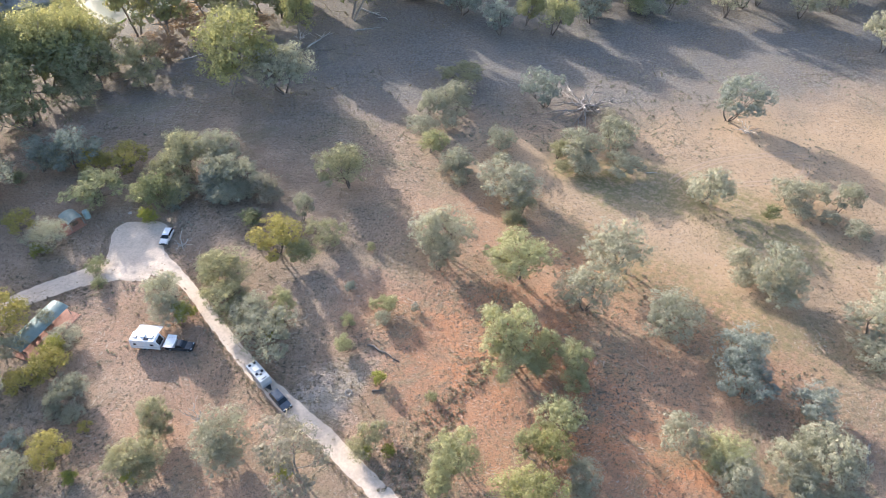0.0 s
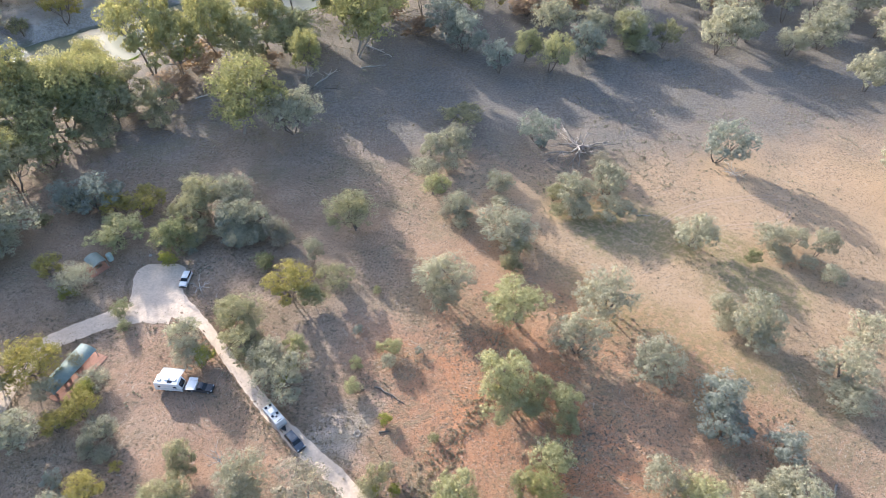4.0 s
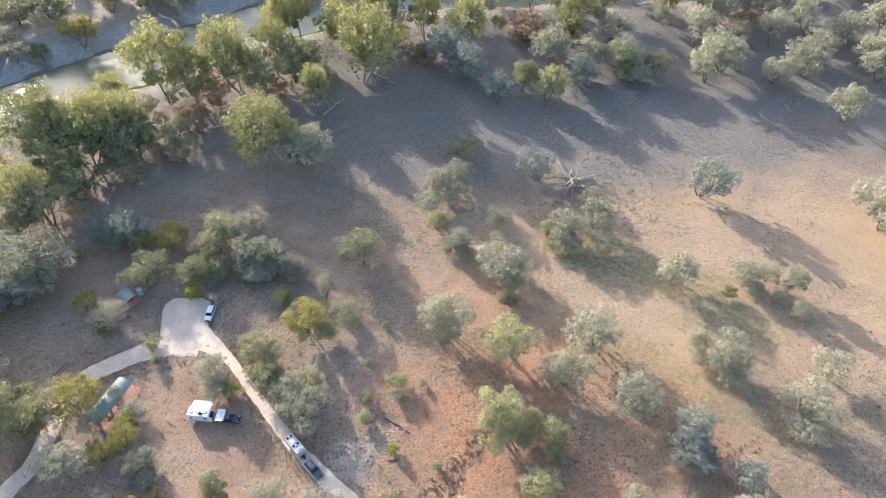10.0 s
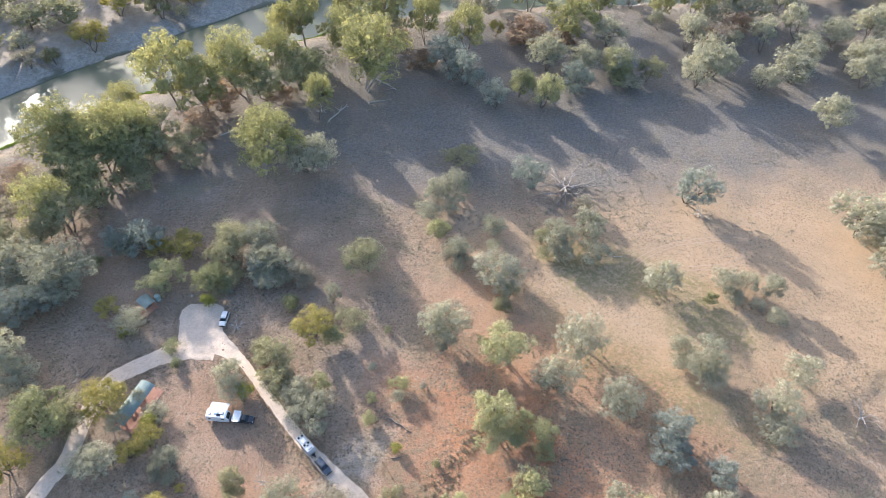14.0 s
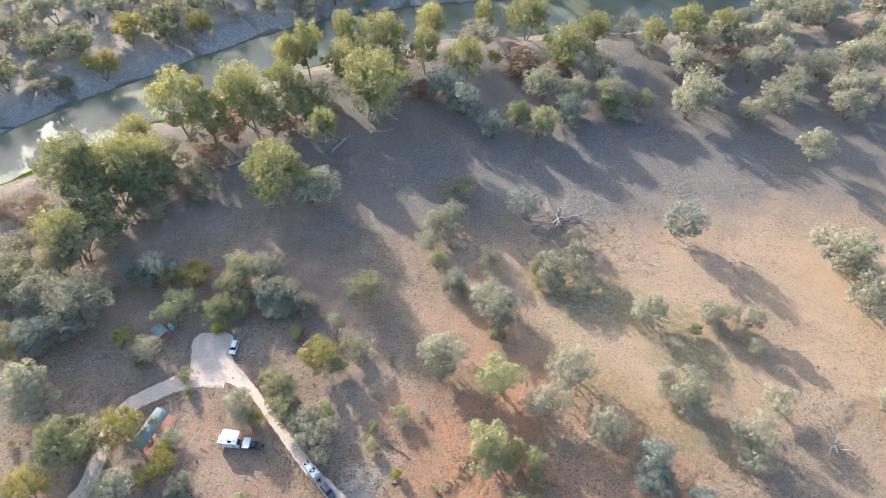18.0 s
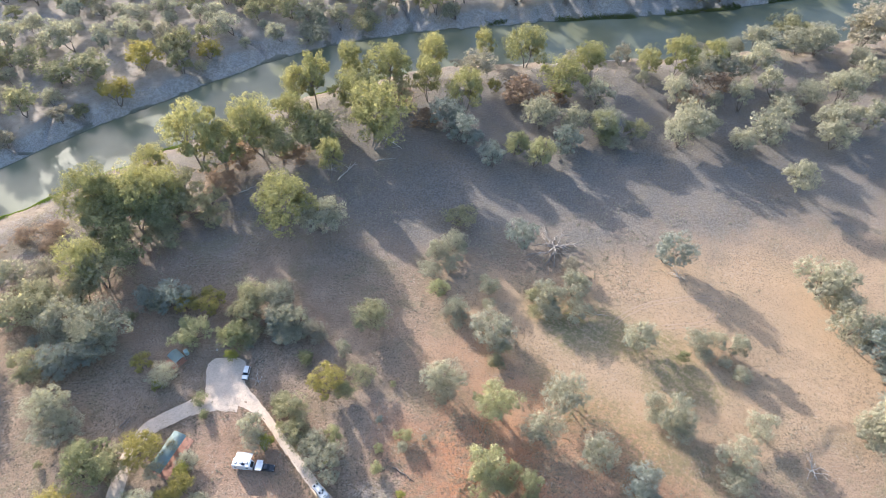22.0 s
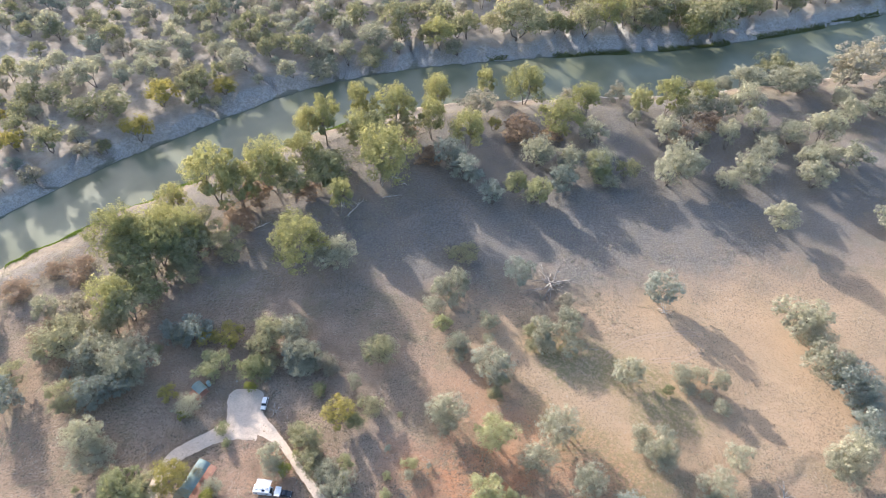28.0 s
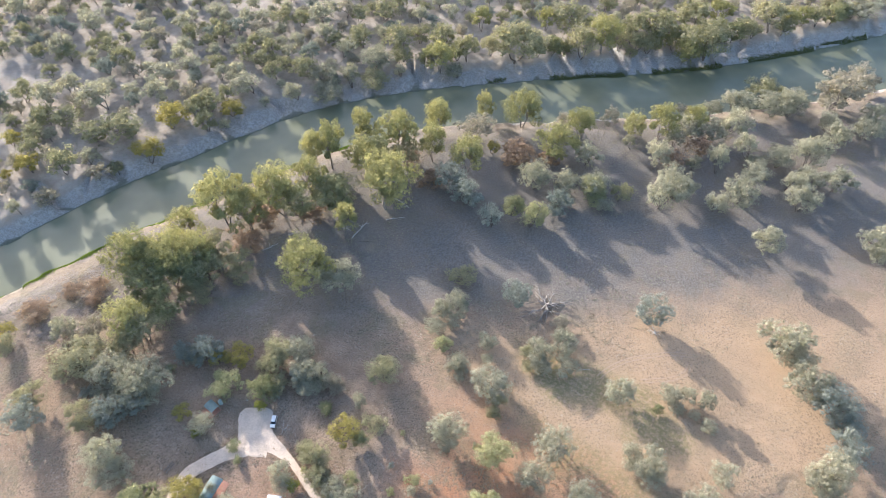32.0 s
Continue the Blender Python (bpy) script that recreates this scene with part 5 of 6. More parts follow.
def car(label, x, y, turn, paint, long=4.8, wide=1.9, tray=0.0, rack=False, canopy=None, category="car"):
    """A car that faces local +x: a wagon, or with a tray a utility."""
    ob = tagged(new("utility" if tray else "wagon"), label, category)
    f, r = long / 2, -long / 2
    body = [(r, 0.45), (r, 0.95), (r + 0.06, 1.08), (f - 1.25, 1.08), (f - 0.25, 0.98), (f, 0.80), (f, 0.45), (f - 0.2, 0.32), (r + 0.15, 0.32)]
    part("body", slab(body, wide, 0.06, 0.05), paint, ob)
    back = r + 0.12 if not tray else r + tray
    glass = [(back, 1.06), (back + (0.35 if not tray else 0.2), 1.62), (f - 2.1, 1.66), (f - 1.3, 1.06)]
    part("windows", slab(glass, wide * 0.93, 0.17, 0.03), GLASS, ob, "dark tinted windows")
    top = [(back + 0.22, 1.60), (back + 0.36, 1.74), (f - 2.25, 1.75), (f - 1.95, 1.62)]
    part("roof", slab(top, wide * 0.82, 0.05, 0.03), paint, ob)
    for side in (-1, 1):
        part("pillar", quad((f - 2.08, side * wide * 0.395, 1.66), (f - 1.32, side * wide * 0.465, 1.06), (f - 1.40, side * wide * 0.468, 1.06), (f - 2.16, side * wide * 0.398, 1.66), 0.012), paint, ob)
        part("mirror", box(f - 1.5, side * (wide / 2 + 0.09), 1.08, 0.14, 0.2, 0.17, 0.03), PLASTIC, ob)
        part("headlight", box(f - 0.12, side * wide * 0.38, 0.78, 0.18, 0.36, 0.14, 0.03), LAMP_GLASS, ob)
        part("taillight", box(r + 0.02, side * wide * 0.43, 0.80, 0.08, 0.2, 0.3, 0.02), RED_LAMP, ob)
        for wx in (f - 0.85, r + 0.95):
            wheel(ob, wx, side * (wide / 2 - 0.13))
    part("bumper", box(f + 0.05, 0, 0.38, 0.16, wide * 0.94, 0.26, 0.05), PLASTIC, ob)
    part("rear_bumper", box(r - 0.04, 0, 0.42, 0.14, wide * 0.92, 0.22, 0.04), PLASTIC, ob)
    part("grille", box(f + 0.0, 0, 0.66, 0.06, wide * 0.5, 0.16, 0.02), PLASTIC, ob)
    if rack:
        for k in range(4):
            part("rack_bar", box(back + 0.55 + 0.42 * k, 0, 1.80, 0.05, wide * 0.72, 0.04, 0.01), PLASTIC, ob)
        for side in (-1, 1):
            part("rack_rail", box(back + 1.2, side * wide * 0.36, 1.79, 1.6, 0.05, 0.06, 0.01), PLASTIC, ob)
    if tray and canopy is None:
        part("tray_cover", box(r + tray / 2 + 0.04, 0, 1.075, tray - 0.12, wide * 0.86, 0.05, 0.02), PLASTIC, ob, "black soft tray cover")
    if canopy:
        c = part("canopy", box(r + tray / 2, 0, 1.07, tray, wide * 0.96, 0.85, 0.04), canopy, ob, "white hard canopy over the tray")
        for side in (-1, 1):
            part("side_hatch", quad((r + 0.05, side * wide * 0.48, 1.93), (r + tray - 0.05, side * wide * 0.48, 1.93), (r + tray - 0.05, side * (wide * 0.48 + 0.62), 2.06), (r + 0.05, side * (wide * 0.48 + 0.62), 2.06), 0.03), canopy, c, "lifted white side hatch")
            part("gas_strut", box(r + tray - 0.12, side * (wide * 0.48 + 0.25), 1.72, 0.025, 0.025, 0.28), STEEL, c)
    ob.matrix_world = on_ground(x, y, turn)
    return ob


def caravan(x, y, turn):
    """The parked caravan: nose at local +x, awning rolled out on its +y side."""
    ob = tagged(new("caravan"), "white touring caravan with its awning out on red earth", "caravan")
    side = [(-2.95, 0.55), (-2.98, 1.4), (-2.85, 2.86), (-2.65, 2.95), (2.1, 2.95), (2.4, 2.82), (2.95, 1.55), (2.95, 0.55)]
    part("body", slab(side, 2.35, 0.03, 0.06), WHITE_PAINT, ob)
    part("nose_window", quad((2.44, -0.85, 2.72), (2.98, -0.85, 1.62), (2.98, 0.85, 1.62), (2.44, 0.85, 2.72), -0.03), GLASS, ob, "dark sloping front window")
    part("checker_plate", box(2.9, 0, 0.55, 0.16, 2.3, 0.7, 0.03), STEEL, ob)
    for wx, w in ((-1.9, 0.5), (1.5, 0.62)):
        fr = part("window", box(wx, -1.19, 1.65, w, 0.06, 0.42, 0.03), GLASS, ob)
        part("window_frame", box(wx, -1.175, 1.61, w + 0.08, 0.04, 0.5, 0.02), PLASTIC, fr)
    part("door", box(1.0, 1.185, 0.75, 0.68, 0.05, 1.9, 0.03), WHITE_PAINT, ob)
    part("stripe", box(0, -1.17, 1.16, 5.7, 0.045, 0.12), SILVER_PAINT, ob, "grey stripe along the side")
    part("air_conditioner", box(-0.4, 0.1, 2.94, 1.0, 0.72, 0.22, 0.08), WHITE_PAINT, ob)
    for wx, wy in ((1.35, 0.0), (-1.9, -0.2)):
        h = part("roof_hatch", box(wx, wy, 2.94, 0.72, 0.66, 0.11, 0.03), PLASTIC, ob)
        part("hatch_lid", box(wx, wy, 3.05, 0.6, 0.55, 0.04, 0.015), SILVER_PAINT if wx > 0 else WHITE_PAINT, h)
    part("solar_panel", box(0.45, -0.55, 2.97, 1.0, 0.62, 0.035), SOLAR, ob)
    a = part("awning", quad((-2.5, 1.15, 2.80), (2.2, 1.15, 2.80), (2.35, 3.2, 2.38), (-2.5, 3.2, 2.38), 0.02), CANVAS, ob, "white awning cloth")
    part("awning_roller", drum(-0.08, 3.2, 2.40, 0.06, 4.9, 10, "X"), STEEL, a)
    for wx in (-2.45, 2.25):
        part("awning_leg", box(wx, 3.18, 0.02, 0.05, 0.05, 2.36), STEEL, a)
        part("awning_arm", quad((wx, 1.18, 2.0), (wx + 0.04, 1.18, 2.0), (wx + 0.04, 3.18, 2.34), (wx, 3.18, 2.34), 0.03), STEEL, a)
    for wx in (-0.75, 0.12):
        for s in (-1, 1):
            wheel(ob, wx, s * 1.03, 0.36, 0.22)
    bar = part("drawbar", quad((2.9, -0.7, 0.5), (4.35, -0.06, 0.5), (4.35, 0.06, 0.5), (2.9, 0.7, 0.5), 0.08), PLASTIC, ob)
    part("jockey_wheel", drum(4.0, 0.12, 0.16, 0.15, 0.08, 12, "Y"), RUBBER, bar)
    part("gas_bottle", drum(3.3, -0.2, 0.80, 0.17, 0.5, 14), STEEL, bar)
    part("gas_bottle", drum(3.3, 0.2, 0.80, 0.17, 0.5, 14), STEEL, bar)
    for wx in (-2.6, 2.5):
        for s in (-1, 1):
            part("leg_stand", box(wx, s * 0.95, -0.02, 0.08, 0.08, 0.6), STEEL, ob)
    ob.matrix_world = on_ground(x, y, turn)
    return ob


def camper(x, y, turn):
    """The towed camper trailer: grey roof with panels and a pale front box."""
    ob = tagged(new("camper_trailer"), "silver camper trailer with roof panels on the dirt road", "trailer")
    side = [(-2.7, 0.6), (-2.7, 2.25), (-2.5, 2.42), (1.2, 2.42), (2.3, 2.3), (2.65, 1.5), (2.65, 0.6)]
    part("body", slab(side, 2.2, 0.04, 0.05), SILVER_PAINT, ob)
    part("roof_skin", box(-0.8, 0, 2.41, 3.5, 2.0, 0.05, 0.02), ROOF_GREY, ob, "pale grey roof skin")
    part("front_cover", quad((1.25, -1.02, 2.44), (2.34, -1.02, 2.32), (2.34, 1.02, 2.32), (1.25, 1.02, 2.44), 0.03), WHITE_PAINT, ob, "pale blue-white front cover")
    part("lettering_bar", quad((1.95, -0.5, 2.40), (2.1, -0.5, 2.385), (2.1, 0.5, 2.385), (1.95, 0.5, 2.40), 0.012), PLASTIC, ob)
    for wx, wy, w, d in ((-2.1, -0.5, 0.55, 0.5), (-2.1, 0.5, 0.55, 0.5), (0.45, -0.55, 0.6, 0.5), (0.45, 0.55, 0.6, 0.5)):
        part("solar_panel", box(wx, wy, 2.47, w, d, 0.03), SOLAR, ob)
    part("roof_box", box(-0.75, 0, 2.46, 1.2, 1.0, 0.2, 0.06), WHITE_PAINT, ob)
    part("roof_hatch", box(1.0, 0, 2.45, 0.4, 0.4, 0.08, 0.02), PLASTIC, ob)
    for s in (-1, 1):
        part("window", box(-0.3, s * 1.09, 1.55, 1.2, 0.05, 0.5, 0.02), GLASS, ob)
        part("mudguard", box(-0.4, s * 1.05, 0.72, 1.0, 0.24, 0.08, 0.02), PLASTIC, ob)
        wheel(ob, -0.4, s * 0.98, 0.38, 0.24)
    part("front_panel", box(2.66, 0, 0.6, 0.05, 2.1, 0.85), SILVER_PAINT, ob)
    part("drawbar", quad((2.6, -0.6, 0.5), (4.0, -0.05, 0.5), (4.0, 0.05, 0.5), (2.6, 0.6, 0.5), 0.08), PLASTIC, ob)
    part("spare_wheel", drum(-2.8, 0, 1.35, 0.36, 0.22, 16, "X"), RUBBER, ob)
    ob.matrix_world = on_ground(x, y, turn)
    return ob


def vault(long, wide, rise, height, ribs=0.08):
    """A curved sheet roof whose ridge runs along local x, with corrugations."""
    bm = bmesh.new()
    n, m = 14, int(long / 0.4)
    rows = []
    for k in range(m + 1):
        row = []
        for s in range(n + 1):
            a = -1 + 2 * s / n
            row.append(bm.verts.new((-long / 2 + long * k / m, a * wide / 2, height + rise * (1 - a * a) )))
        rows.append(row)
    for k in range(m):
        for s in range(n):
            bm.faces.new((rows[k][s], rows[k + 1][s], rows[k + 1][s + 1], rows[k][s + 1]))
    bmesh.ops.solidify(bm, geom=bm.faces[:], thickness=0.04)
    return bm


def shelter(label, x, y, turn, long, wide, deck_shift, tables=1):
    """A camp shelter: curved green roof on steel posts over a red paved floor, with a timber table."""
    ob = tagged(new("shelter"), label, "shelter")
    part("roof", vault(long, wide, 0.6, 2.3), ROOF_GREEN, ob, "pale green curved roof sheets")
    part("floor_slab", box(0, deck_shift, -0.25, long + 0.6, wide + 1.6, 0.36, 0.03), PAVER, ob, "red paved floor")
    for wx in np.linspace(-long / 2 + 0.3, long / 2 - 0.3, 3 if long > 6 else 2):
        for s in (-1, 1):
            part("post", drum(float(wx), s * (wide / 2 - 0.2), 1.2, 0.07, 2.4, 10), STEEL, ob)
        part("roof_beam", box(float(wx), 0, 2.32, 0.1, wide - 0.3, 0.12, 0.01), STEEL, ob)
    for s in (-1, 1):
        part("edge_beam", box(0, s * (wide / 2 - 0.2), 2.26, long - 0.4, 0.08, 0.12, 0.01), STEEL, ob)
    for s in (-1, 1):
        part("hand_rail", box(0, deck_shift + s * (wide / 2 + 0.7), 0.95, long, 0.07, 0.07, 0.01), TIMBER, ob)
        for wx in np.linspace(-long / 2, long / 2, 5):
            part("rail_post", box(float(wx), deck_shift + s * (wide / 2 + 0.7), 0.05, 0.08, 0.08, 0.95), TIMBER, ob)
    ob.matrix_world = on_ground(x, y, turn)
    for k in range(tables):
        t = tagged(new("picnic_table"), "weathered timber picnic table under the shelter roof", "table", "picnic tables")
        for b in range(4):
            part("top_board", box(0, -0.33 + 0.22 * b, 0.72, 1.8, 0.2, 0.045, 0.01), TIMBER, t)
        for s in (-1, 1):
            part("bench", box(0, s * 0.75, 0.42, 1.8, 0.28, 0.05, 0.01), TIMBER, t)
            part("leg_frame", box(s * 0.65, 0, 0.0, 0.08, 1.5, 0.42, 0.01), TIMBER, t)
            part("table_leg", box(s * 0.65, 0, 0.40, 0.08, 0.3, 0.34, 0.01), TIMBER, t)
        t.matrix_world = on_ground(x, y, turn) @ pose((k - (tables - 1) / 2) * 3.4, 0, 0.11)
    return ob


def dead_tree(label, x, y, reach, height, seed, limbs=9, material=None, forks=3, lay=0.0, name="dead_tree"):
    """Bare limbs that part from a short stem; with lay the whole lies tipped over."""
    rng = np.random.default_rng(seed)
    ob = tagged(new(name), label, "dead tree", "dead trees")
    verts, faces = [], []
    tube(verts, faces, [(0, 0, -0.2), (0.05, 0, height * 0.15), (0.1, 0.05, height * 0.32)], [reach * 0.055, reach * 0.045, reach * 0.038], 8)
    part_mesh = mesh_of("stem", [tuple(v) for v in verts], faces, material or DEAD_WOOD, True)
    new("stem", part_mesh).parent = ob
    for k in range(limbs):
        verts, faces = [], []
        a = 6.283 * (k + rng.uniform(-0.3, 0.3)) / limbs
        r = reach * rng.uniform(0.55, 1.0)
        start = np.array([0.1, 0.05, height * rng.uniform(0.14, 0.32)])
        end = np.array([r * math.cos(a), r * math.sin(a), height * rng.uniform(0.25, 1.0)])
        mids = [start + (end - start) * u + rng.normal(size=3) * reach * 0.05 for u in (0.3, 0.6, 0.82)]
        tube(verts, faces, [start, *mids, end], [reach * s for s in (0.036, 0.03, 0.022, 0.015, 0.006)], 6)
        for _ in range(forks):
            p = mids[int(rng.integers(0, 3))]
            q = p + (end - start) * rng.uniform(0.2, 0.4) + rng.normal(size=3) * reach * 0.16
            q[2] = max(q[2], 0.1)
            w = (p + q) / 2 + rng.normal(size=3) * reach * 0.03
            tube(verts, faces, [p, w, q], [reach * s for s in (0.018, 0.013, 0.005)], 5)
            e = q + (q - p) * 0.3 + rng.normal(size=3) * reach * 0.08
            e[2] = max(e[2], 0.08)
            tube(verts, faces, [w, e], [reach * 0.006, reach * 0.002], 4)
        new("limb", mesh_of("limb", [tuple(v) for v in verts], faces, material or DEAD_WOOD, True)).parent = ob
    ob.matrix_world = on_ground(x, y, 0) @ pose(0, 0, 0, lay, 0, 0)
    return ob


def log(label, x0, y0, x1, y1, thick, seed, twigs=3, wood=None):
    """A fallen trunk lying on the ground, with broken side branches."""
    rng = np.random.default_rng(seed)
    ob = tagged(new("log"), label, "log", "fallen logs")
    a, b = np.array([x0, y0, float(land(x0, y0)) + thick * 0.7]), np.array([x1, y1, float(land(x1, y1)) + thick * 0.5])
    n = 6
    path = [a + (b - a) * k / n + rng.normal(size=3) * (1, 1, 0.1) * np.linalg.norm(b - a) * 0.022 for k in range(n + 1)]
    base = Vector(path[0])
    verts, faces = [], []
    tube(verts, faces, [Vector(p) - base for p in path], [thick * (1 - 0.6 * k / n) for k in range(n + 1)], 8)
    new("trunk", mesh_of("trunk", [tuple(v) for v in verts], faces, wood or DEAD_WOOD, True)).parent = ob
    for k in range(twigs):
        verts, faces = [], []
        p = path[int(rng.integers(2, n))]
        q = p + rng.normal(size=3) * np.linalg.norm(b - a) * 0.16 + (b - a) * 0.12
        q[2] = max(p[2] + abs(rng.normal()) * 0.5, p[2])
        tube(verts, faces, [Vector(p) - base, Vector((p + q) / 2) - base + Vector(rng.normal(size=3) * 0.1), Vector(q) - base], [thick * 0.4, thick * 0.28, thick * 0.08], 6)
        new("branch", mesh_of("branch", [tuple(v) for v in verts], faces, wood or DEAD_WOOD, True)).parent = ob
    ob.location = base
    return ob


# ---- the camp ----
caravan(-58.15, 76.95, -5)
car("dark utility with a white canopy and lifted hatches", -51.75, 76.4, -5, DARK_PAINT, 5.3, 1.9, 2.0, canopy=WHITE_PAINT, category="utility")
camper(-34.6, 69.25, -46.5)
car("graphite grey wagon towing a camper along the dirt road", -29.75, 64.05, -46.5, GREY_PAINT, 4.8, 1.92)
car("white wagon parked at the edge of the turning circle", -63.75, 107.4, -93, WHITE_PAINT, 4.8, 1.86)
shelter("long camp shelter with a curved pale green roof", -80.9, 80.2, 69, 12.4, 4.4, -1.0, 2)
shelter("small camp shelter with a curved pale green roof", -87.3, 112.3, -38, 4.6, 3.6, -0.8, 1)
tank = tagged(new("water_tank"), "small green-grey rainwater tank beside the shelter", "tank")
part("body", drum(0, 0, 0.95, 0.75, 1.95, 20), ROOF_GREEN, tank)
part("lid", drum(0, 0, 2.02, 0.77, 0.2, 20, top=0.2), ROOF_GREEN, tank)
part("downpipe", box(-0.75, 0.1, 1.7, 0.5, 0.07, 0.07, 0.01), STEEL, tank)
tank.matrix_world = on_ground(-84.9, 114.6, 0)


post = drum(0, 0, 0.3, 0.09, 0.85, 8)
bmesh.ops.bevel(post, geom=[e for e in post.edges if min(v.co.z for v in e.verts) > 0.7], offset=0.02, segments=1, affect="EDGES")
POST = bpy.data.meshes.new("bollard")
post.to_mesh(POST)
post.free()
POST.materials.append(TIMBER)


def bollards(points, step=2.2):
    """Short timber posts along a line."""
    for x, y, _ in smooth_line([(x, y, 0) for x, y in points], step)[::1]:
        x, y = x + dice.uniform(-0.25, 0.25), y + dice.uniform(-0.25, 0.25)
        ob = new("bollard", POST)
        ob.matrix_world = on_ground(x, y, dice.uniform(0, 90)) @ pose(0, 0, 0, dice.uniform(-6, 6), dice.uniform(-6, 6))
        tagged(ob, "short weathered timber post beside the dirt road", "bollard", "road posts")


bollards([(-92, 91.5), (-85, 95.5), (-79.5, 98.5), (-80.5, 104), (-80.5, 111), (-76, 117), (-69, 118)])
bollards([(-88, 86.8), (-81, 90.3), (-74, 92.8), (-67, 92.5)])
bollards([(-21.6, 71.6), (-19, 68.6), (-15.5, 65.2), (-12.8, 61.2)], 2.6)
bollards([(-43, 73.2), (-36.4, 66.2), (-33.6, 63.6)], 3.0)

ring = tagged(new("fire_ring"), "pale stone fire ring on dusty ground", "fire ring")
for k in range(11):
    bm = bmesh.new()
    bmesh.ops.create_icosphere(bm, subdivisions=1, radius=0.2)
    for v in bm.verts:
        v.co *= 0.8 + 0.4 * noise.noise(v.co * 4 + Vector((k, 0, 0)))
    s = part("stone", bm, STONE, ring)
    s.location = (0.62 * math.cos(k * 0.571), 0.62 * math.sin(k * 0.571), 0.08)
ring.matrix_world = on_ground(-17.6, 66.0, 0)

rock = bmesh.new()
bmesh.ops.create_icosphere(rock, subdivisions=2, radius=0.55)
for v in rock.verts:
    v.co *= 0.85 + 0.35 * noise.noise(v.co * 2.2)
    v.co.z *= 0.6
stone = new("rock", bpy.data.meshes.new("rock"))
rock.to_mesh(stone.data)
rock.free()
stone.data.materials.append(STONE)
tagged(stone, "pale weathered rock at the end of the turning circle", "rock")
stone.matrix_world = on_ground(-75.4, 116.2, 20)

# ---- dead wood ----
dead_tree("bleached dead tree with sprawling bare limbs on the ground", 41.0, 162.0, 8.6, 2.8, 1, 12, BROKEN_WOOD, forks=7)
dead_tree("grey bare dead tree beside the parked wagon", -59.4, 104.4, 2.8, 4.4, 2, 7)
dead_tree("bare dead tree beside leafy trees", -43.5, 59.5, 2.6, 6.0, 3, 7)
dead_tree("bare dead tree in the shallow wash", 106.5, 77.0, 4.0, 4.5, 5, 8)
dead_tree("bleached bare limbs under a grey tree", 83.5, 148.5, 3.6, 2.4, 6, 8)
dead_tree("low bleached stump with broken limbs", -0.3, 126.4, 0.9, 1.3, 7, 4, forks=1)
dead_tree("bare brown dead tree at the water's edge", -48.0, 204.0, 4.2, 3.0, 8, 7)
dead_tree("bare tree standing in the far shallows", -5.5, 326.0, 4.0, 7.0, 9, 8)
dead_tree("pale fallen dead tree on the far bank", 262.0, 372.0, 8.0, 3.0, 12, 10)
dead_tree("leaning broken trunk with few limbs", 35.5, 92.5, 1.8, 5.5, 10, 4, forks=2)
log("bleached fallen trunk with broken branches", -44.8, 197.6, -38.4, 209.0, 0.34, 1, 6)
log("grey fallen log in the shade", -41.6, 196.3, -35.4, 196.6, 0.2, 2, wood=GREY_WOOD)
log("fallen log with forked branches", -30.5, 210.0, -21.5, 211.4, 0.26, 3, 5)
log("long fallen trunk under the gums", -29.5, 226.5, -19.4, 218.0, 0.36, 4, 3)
log("dark fallen log on red earth", -14.8, 77.2, -8.4, 73.1, 0.24, 5, 4, wood=GREY_WOOD)
log("short burnt log beside a green bush", -13.3, 66.2, -10.9, 66.5, 0.2, 6, 2, wood=GREY_WOOD)
log("curved grey log on sandy ground", 74.2, 55.4, 71.4, 50.4, 0.26, 7, 1, wood=GREY_WOOD)
log("short grey log on the pale sand", 52.5, 131.6, 56.0, 131.2, 0.14, 8, 1)
log("fallen branches beneath the river gums", -84.0, 190.0, -78.0, 194.0, 0.22, 9, 5)
log("fallen branches in brown litter", -74.0, 200.0, -67.0, 201.5, 0.22, 10, 5)
log("grey log lying by the bank trees", -98.0, 176.0, -93.0, 180.5, 0.2, 11, 4, wood=GREY_WOOD)
log("grey log lying beside the camp track", -98.8, 88.6, -96.7, 92.4, 0.18, 12, 1, wood=GREY_WOOD)
log("second grey log beside the camp track", -97.9, 88.2, -95.9, 91.8, 0.15, 13, 1, wood=GREY_WOOD)


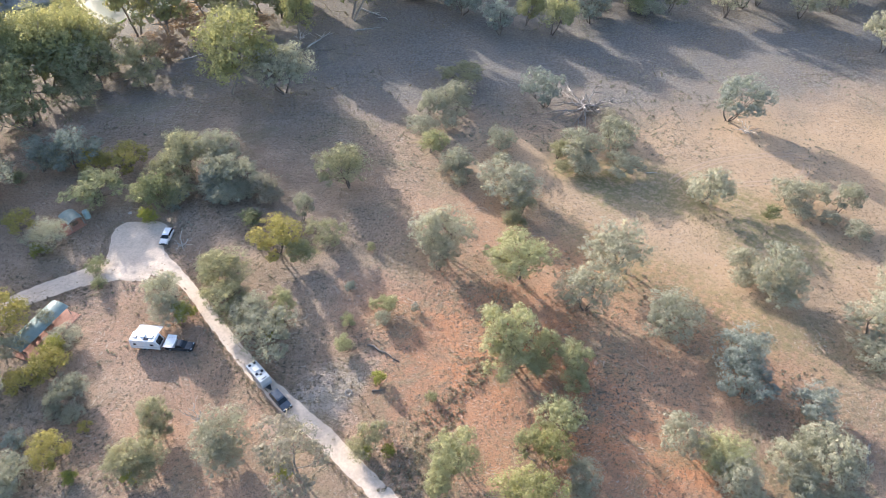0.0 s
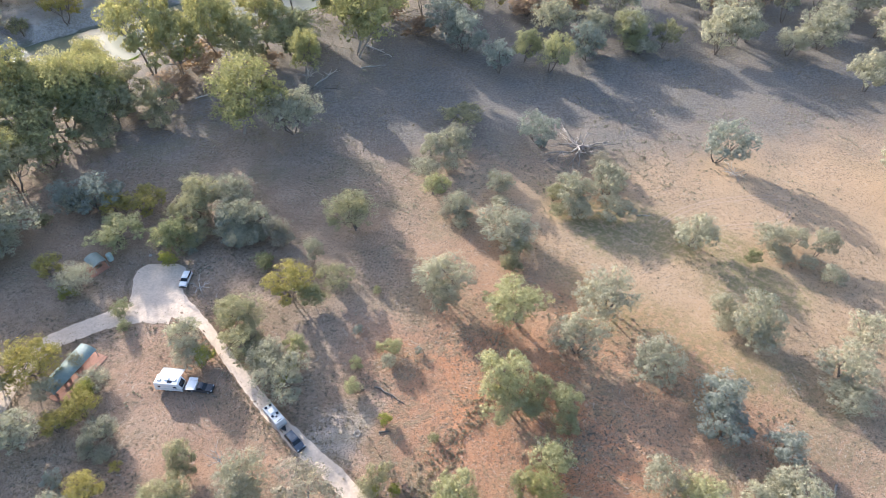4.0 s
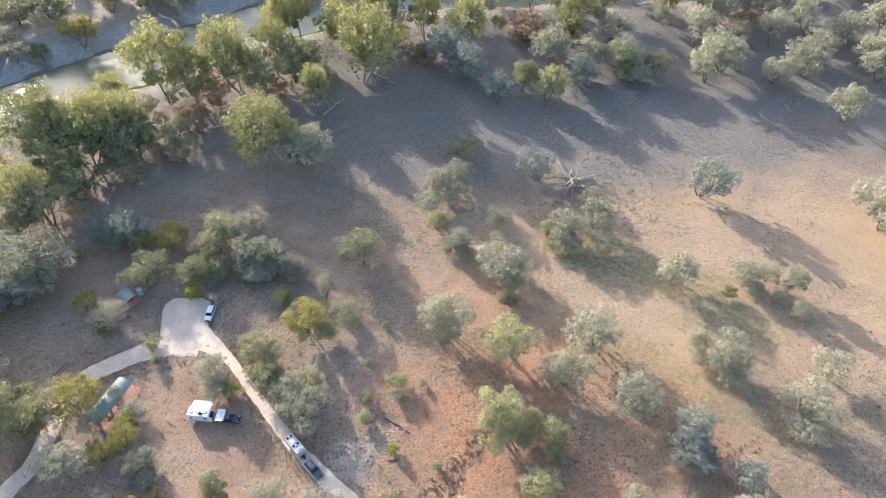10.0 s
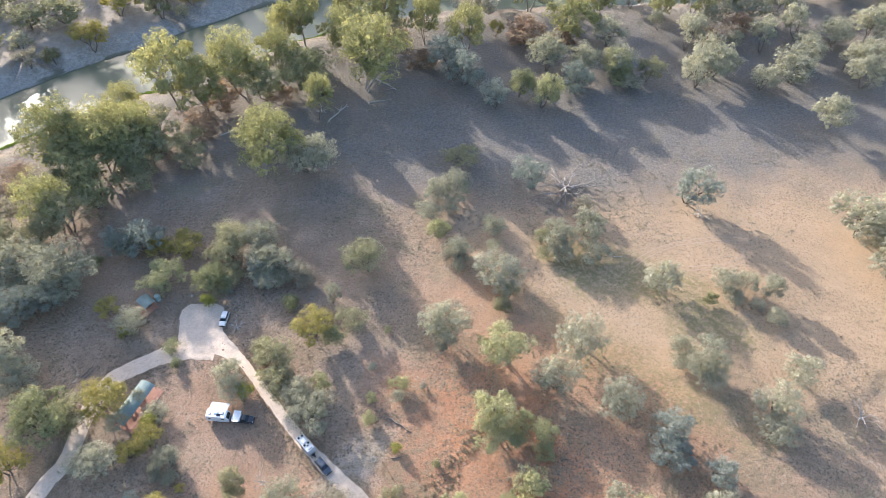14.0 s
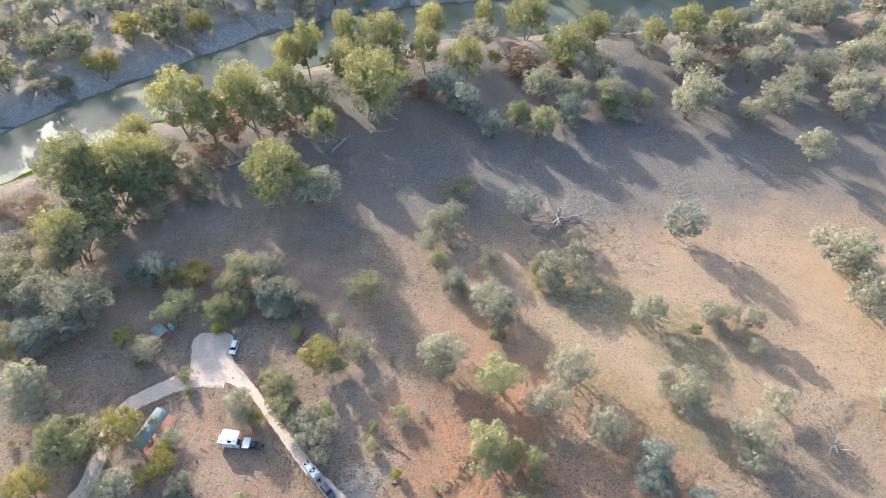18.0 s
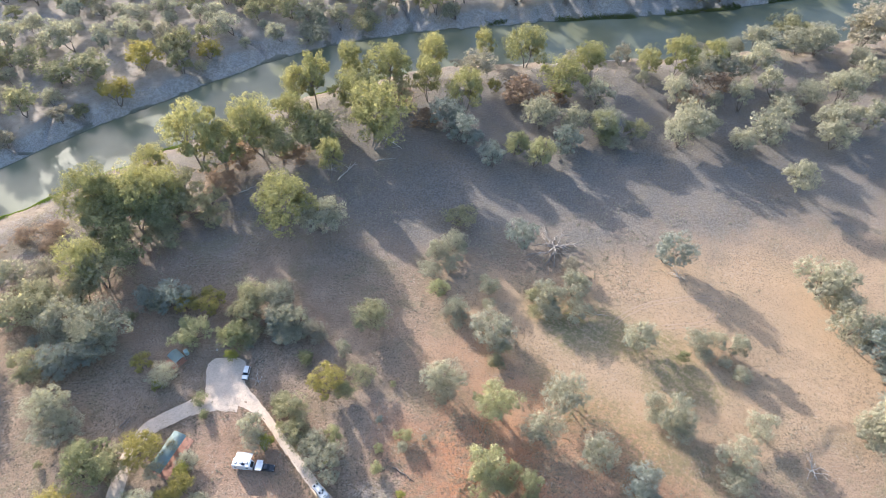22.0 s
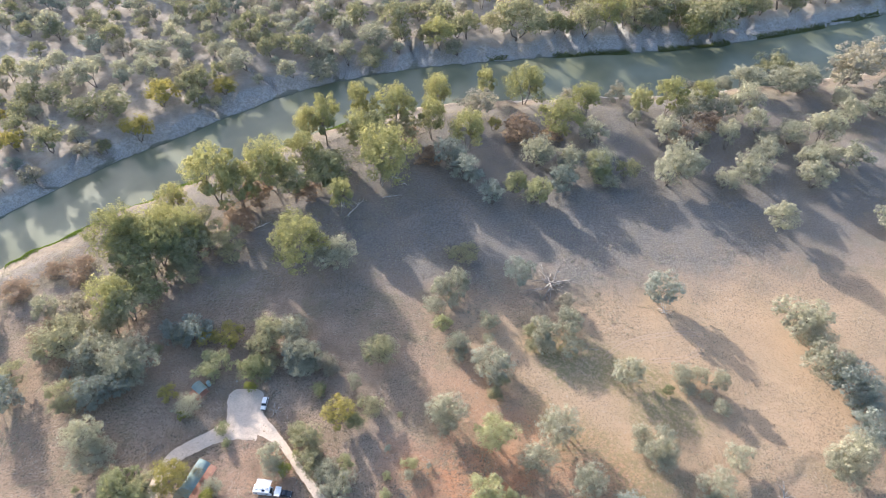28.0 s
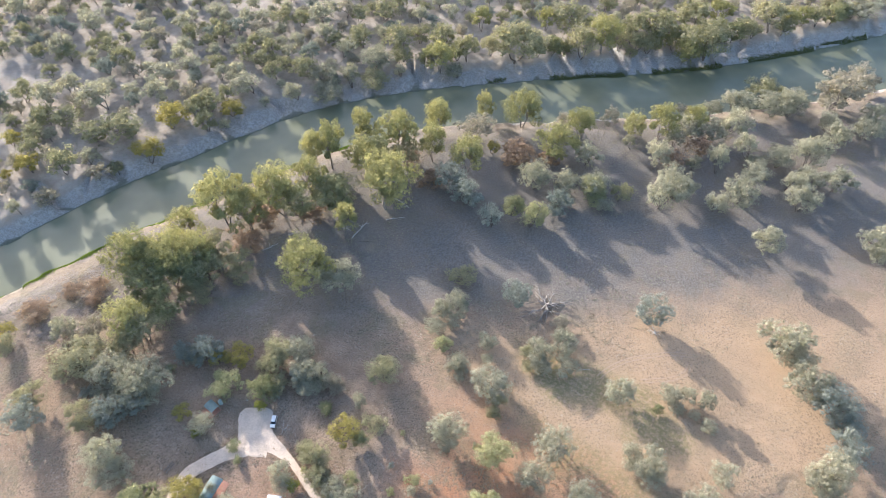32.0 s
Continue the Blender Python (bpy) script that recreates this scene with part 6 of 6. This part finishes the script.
# ---- wheel marks pressed into the sand and red earth ----
def wheel_marks(points, material, label):
    for side in (-0.75, 0.75):
        line = smooth_line([(x, y, 0) for x, y in points], 0.8)
        verts, faces = [], []
        for k, (x, y, _) in enumerate(line):
            x0, y0, _ = line[max(k - 1, 0)]
            x1, y1, _ = line[min(k + 1, len(line) - 1)]
            n = Vector((y0 - y1, x1 - x0)).normalized()
            for u in (side - 0.13 - 0.06 * noise.noise((x, y, 3)), side + 0.13 + 0.06 * noise.noise((x, y, 6))):
                px, py = x + n.x * u, y + n.y * u
                verts.append((px, py, float(land(px, py)) + 0.025))
        faces = [(2 * k, 2 * k + 1, 2 * k + 3, 2 * k + 2) for k in range(len(line) - 1)]
        tagged(new("wheel_mark", mesh_of("wheel_mark", verts, faces, material)), label, "wheel mark", kind="structure")


RED_DUST = plain_material("red_dust", (0.30, 0.185, 0.12), (0.38, 0.245, 0.165), 0.4, 0.95, 0, 0.3)
SAND_DUST = plain_material("sand_dust", (0.36, 0.265, 0.195), (0.44, 0.325, 0.24), 0.4, 0.95, 0, 0.3)
wheel_marks(((-51.5, 73.5), (-49.3, 69.8), (-46.5, 64), (-43.6, 58), (-40.5, 50)), RED_DUST, "faint pair of wheel marks on red earth")
wheel_marks(((58, 128), (62.8, 131.9), (70.4, 135.7), (79.1, 137.8), (89.1, 139.0), (97, 138)), SAND_DUST, "faint curved wheel marks on pale sand")
wheel_marks(((74, 126.5), (79.5, 127), (86.4, 127.8), (92.5, 130.6), (95, 135)), SAND_DUST, "faint curved wheel marks on pale sand")


# ---- fallen branches under the gums ----
shed = random.Random(21)
for tree in [o for o in scene.objects if o.get("category") == "tree" and "gum" in o["label"] and o.location.y < 270]:
    for _ in range(2):
        a, r = shed.uniform(0, 6.28), tree.scale.x * shed.uniform(0.3, 0.6)
        x, y, turn, long = tree.location.x + r * math.cos(a), tree.location.y + r * math.sin(a) - 2, shed.uniform(0, 6.28), shed.uniform(2.0, 5.0)
        if float(land(x, y)) > -3.5:
            log("fallen grey branch in the litter under gum trees", x, y, x + long * math.cos(turn), y + long * math.sin(turn), shed.uniform(0.08, 0.16), shed.randrange(999), 3, wood=GREY_WOOD)
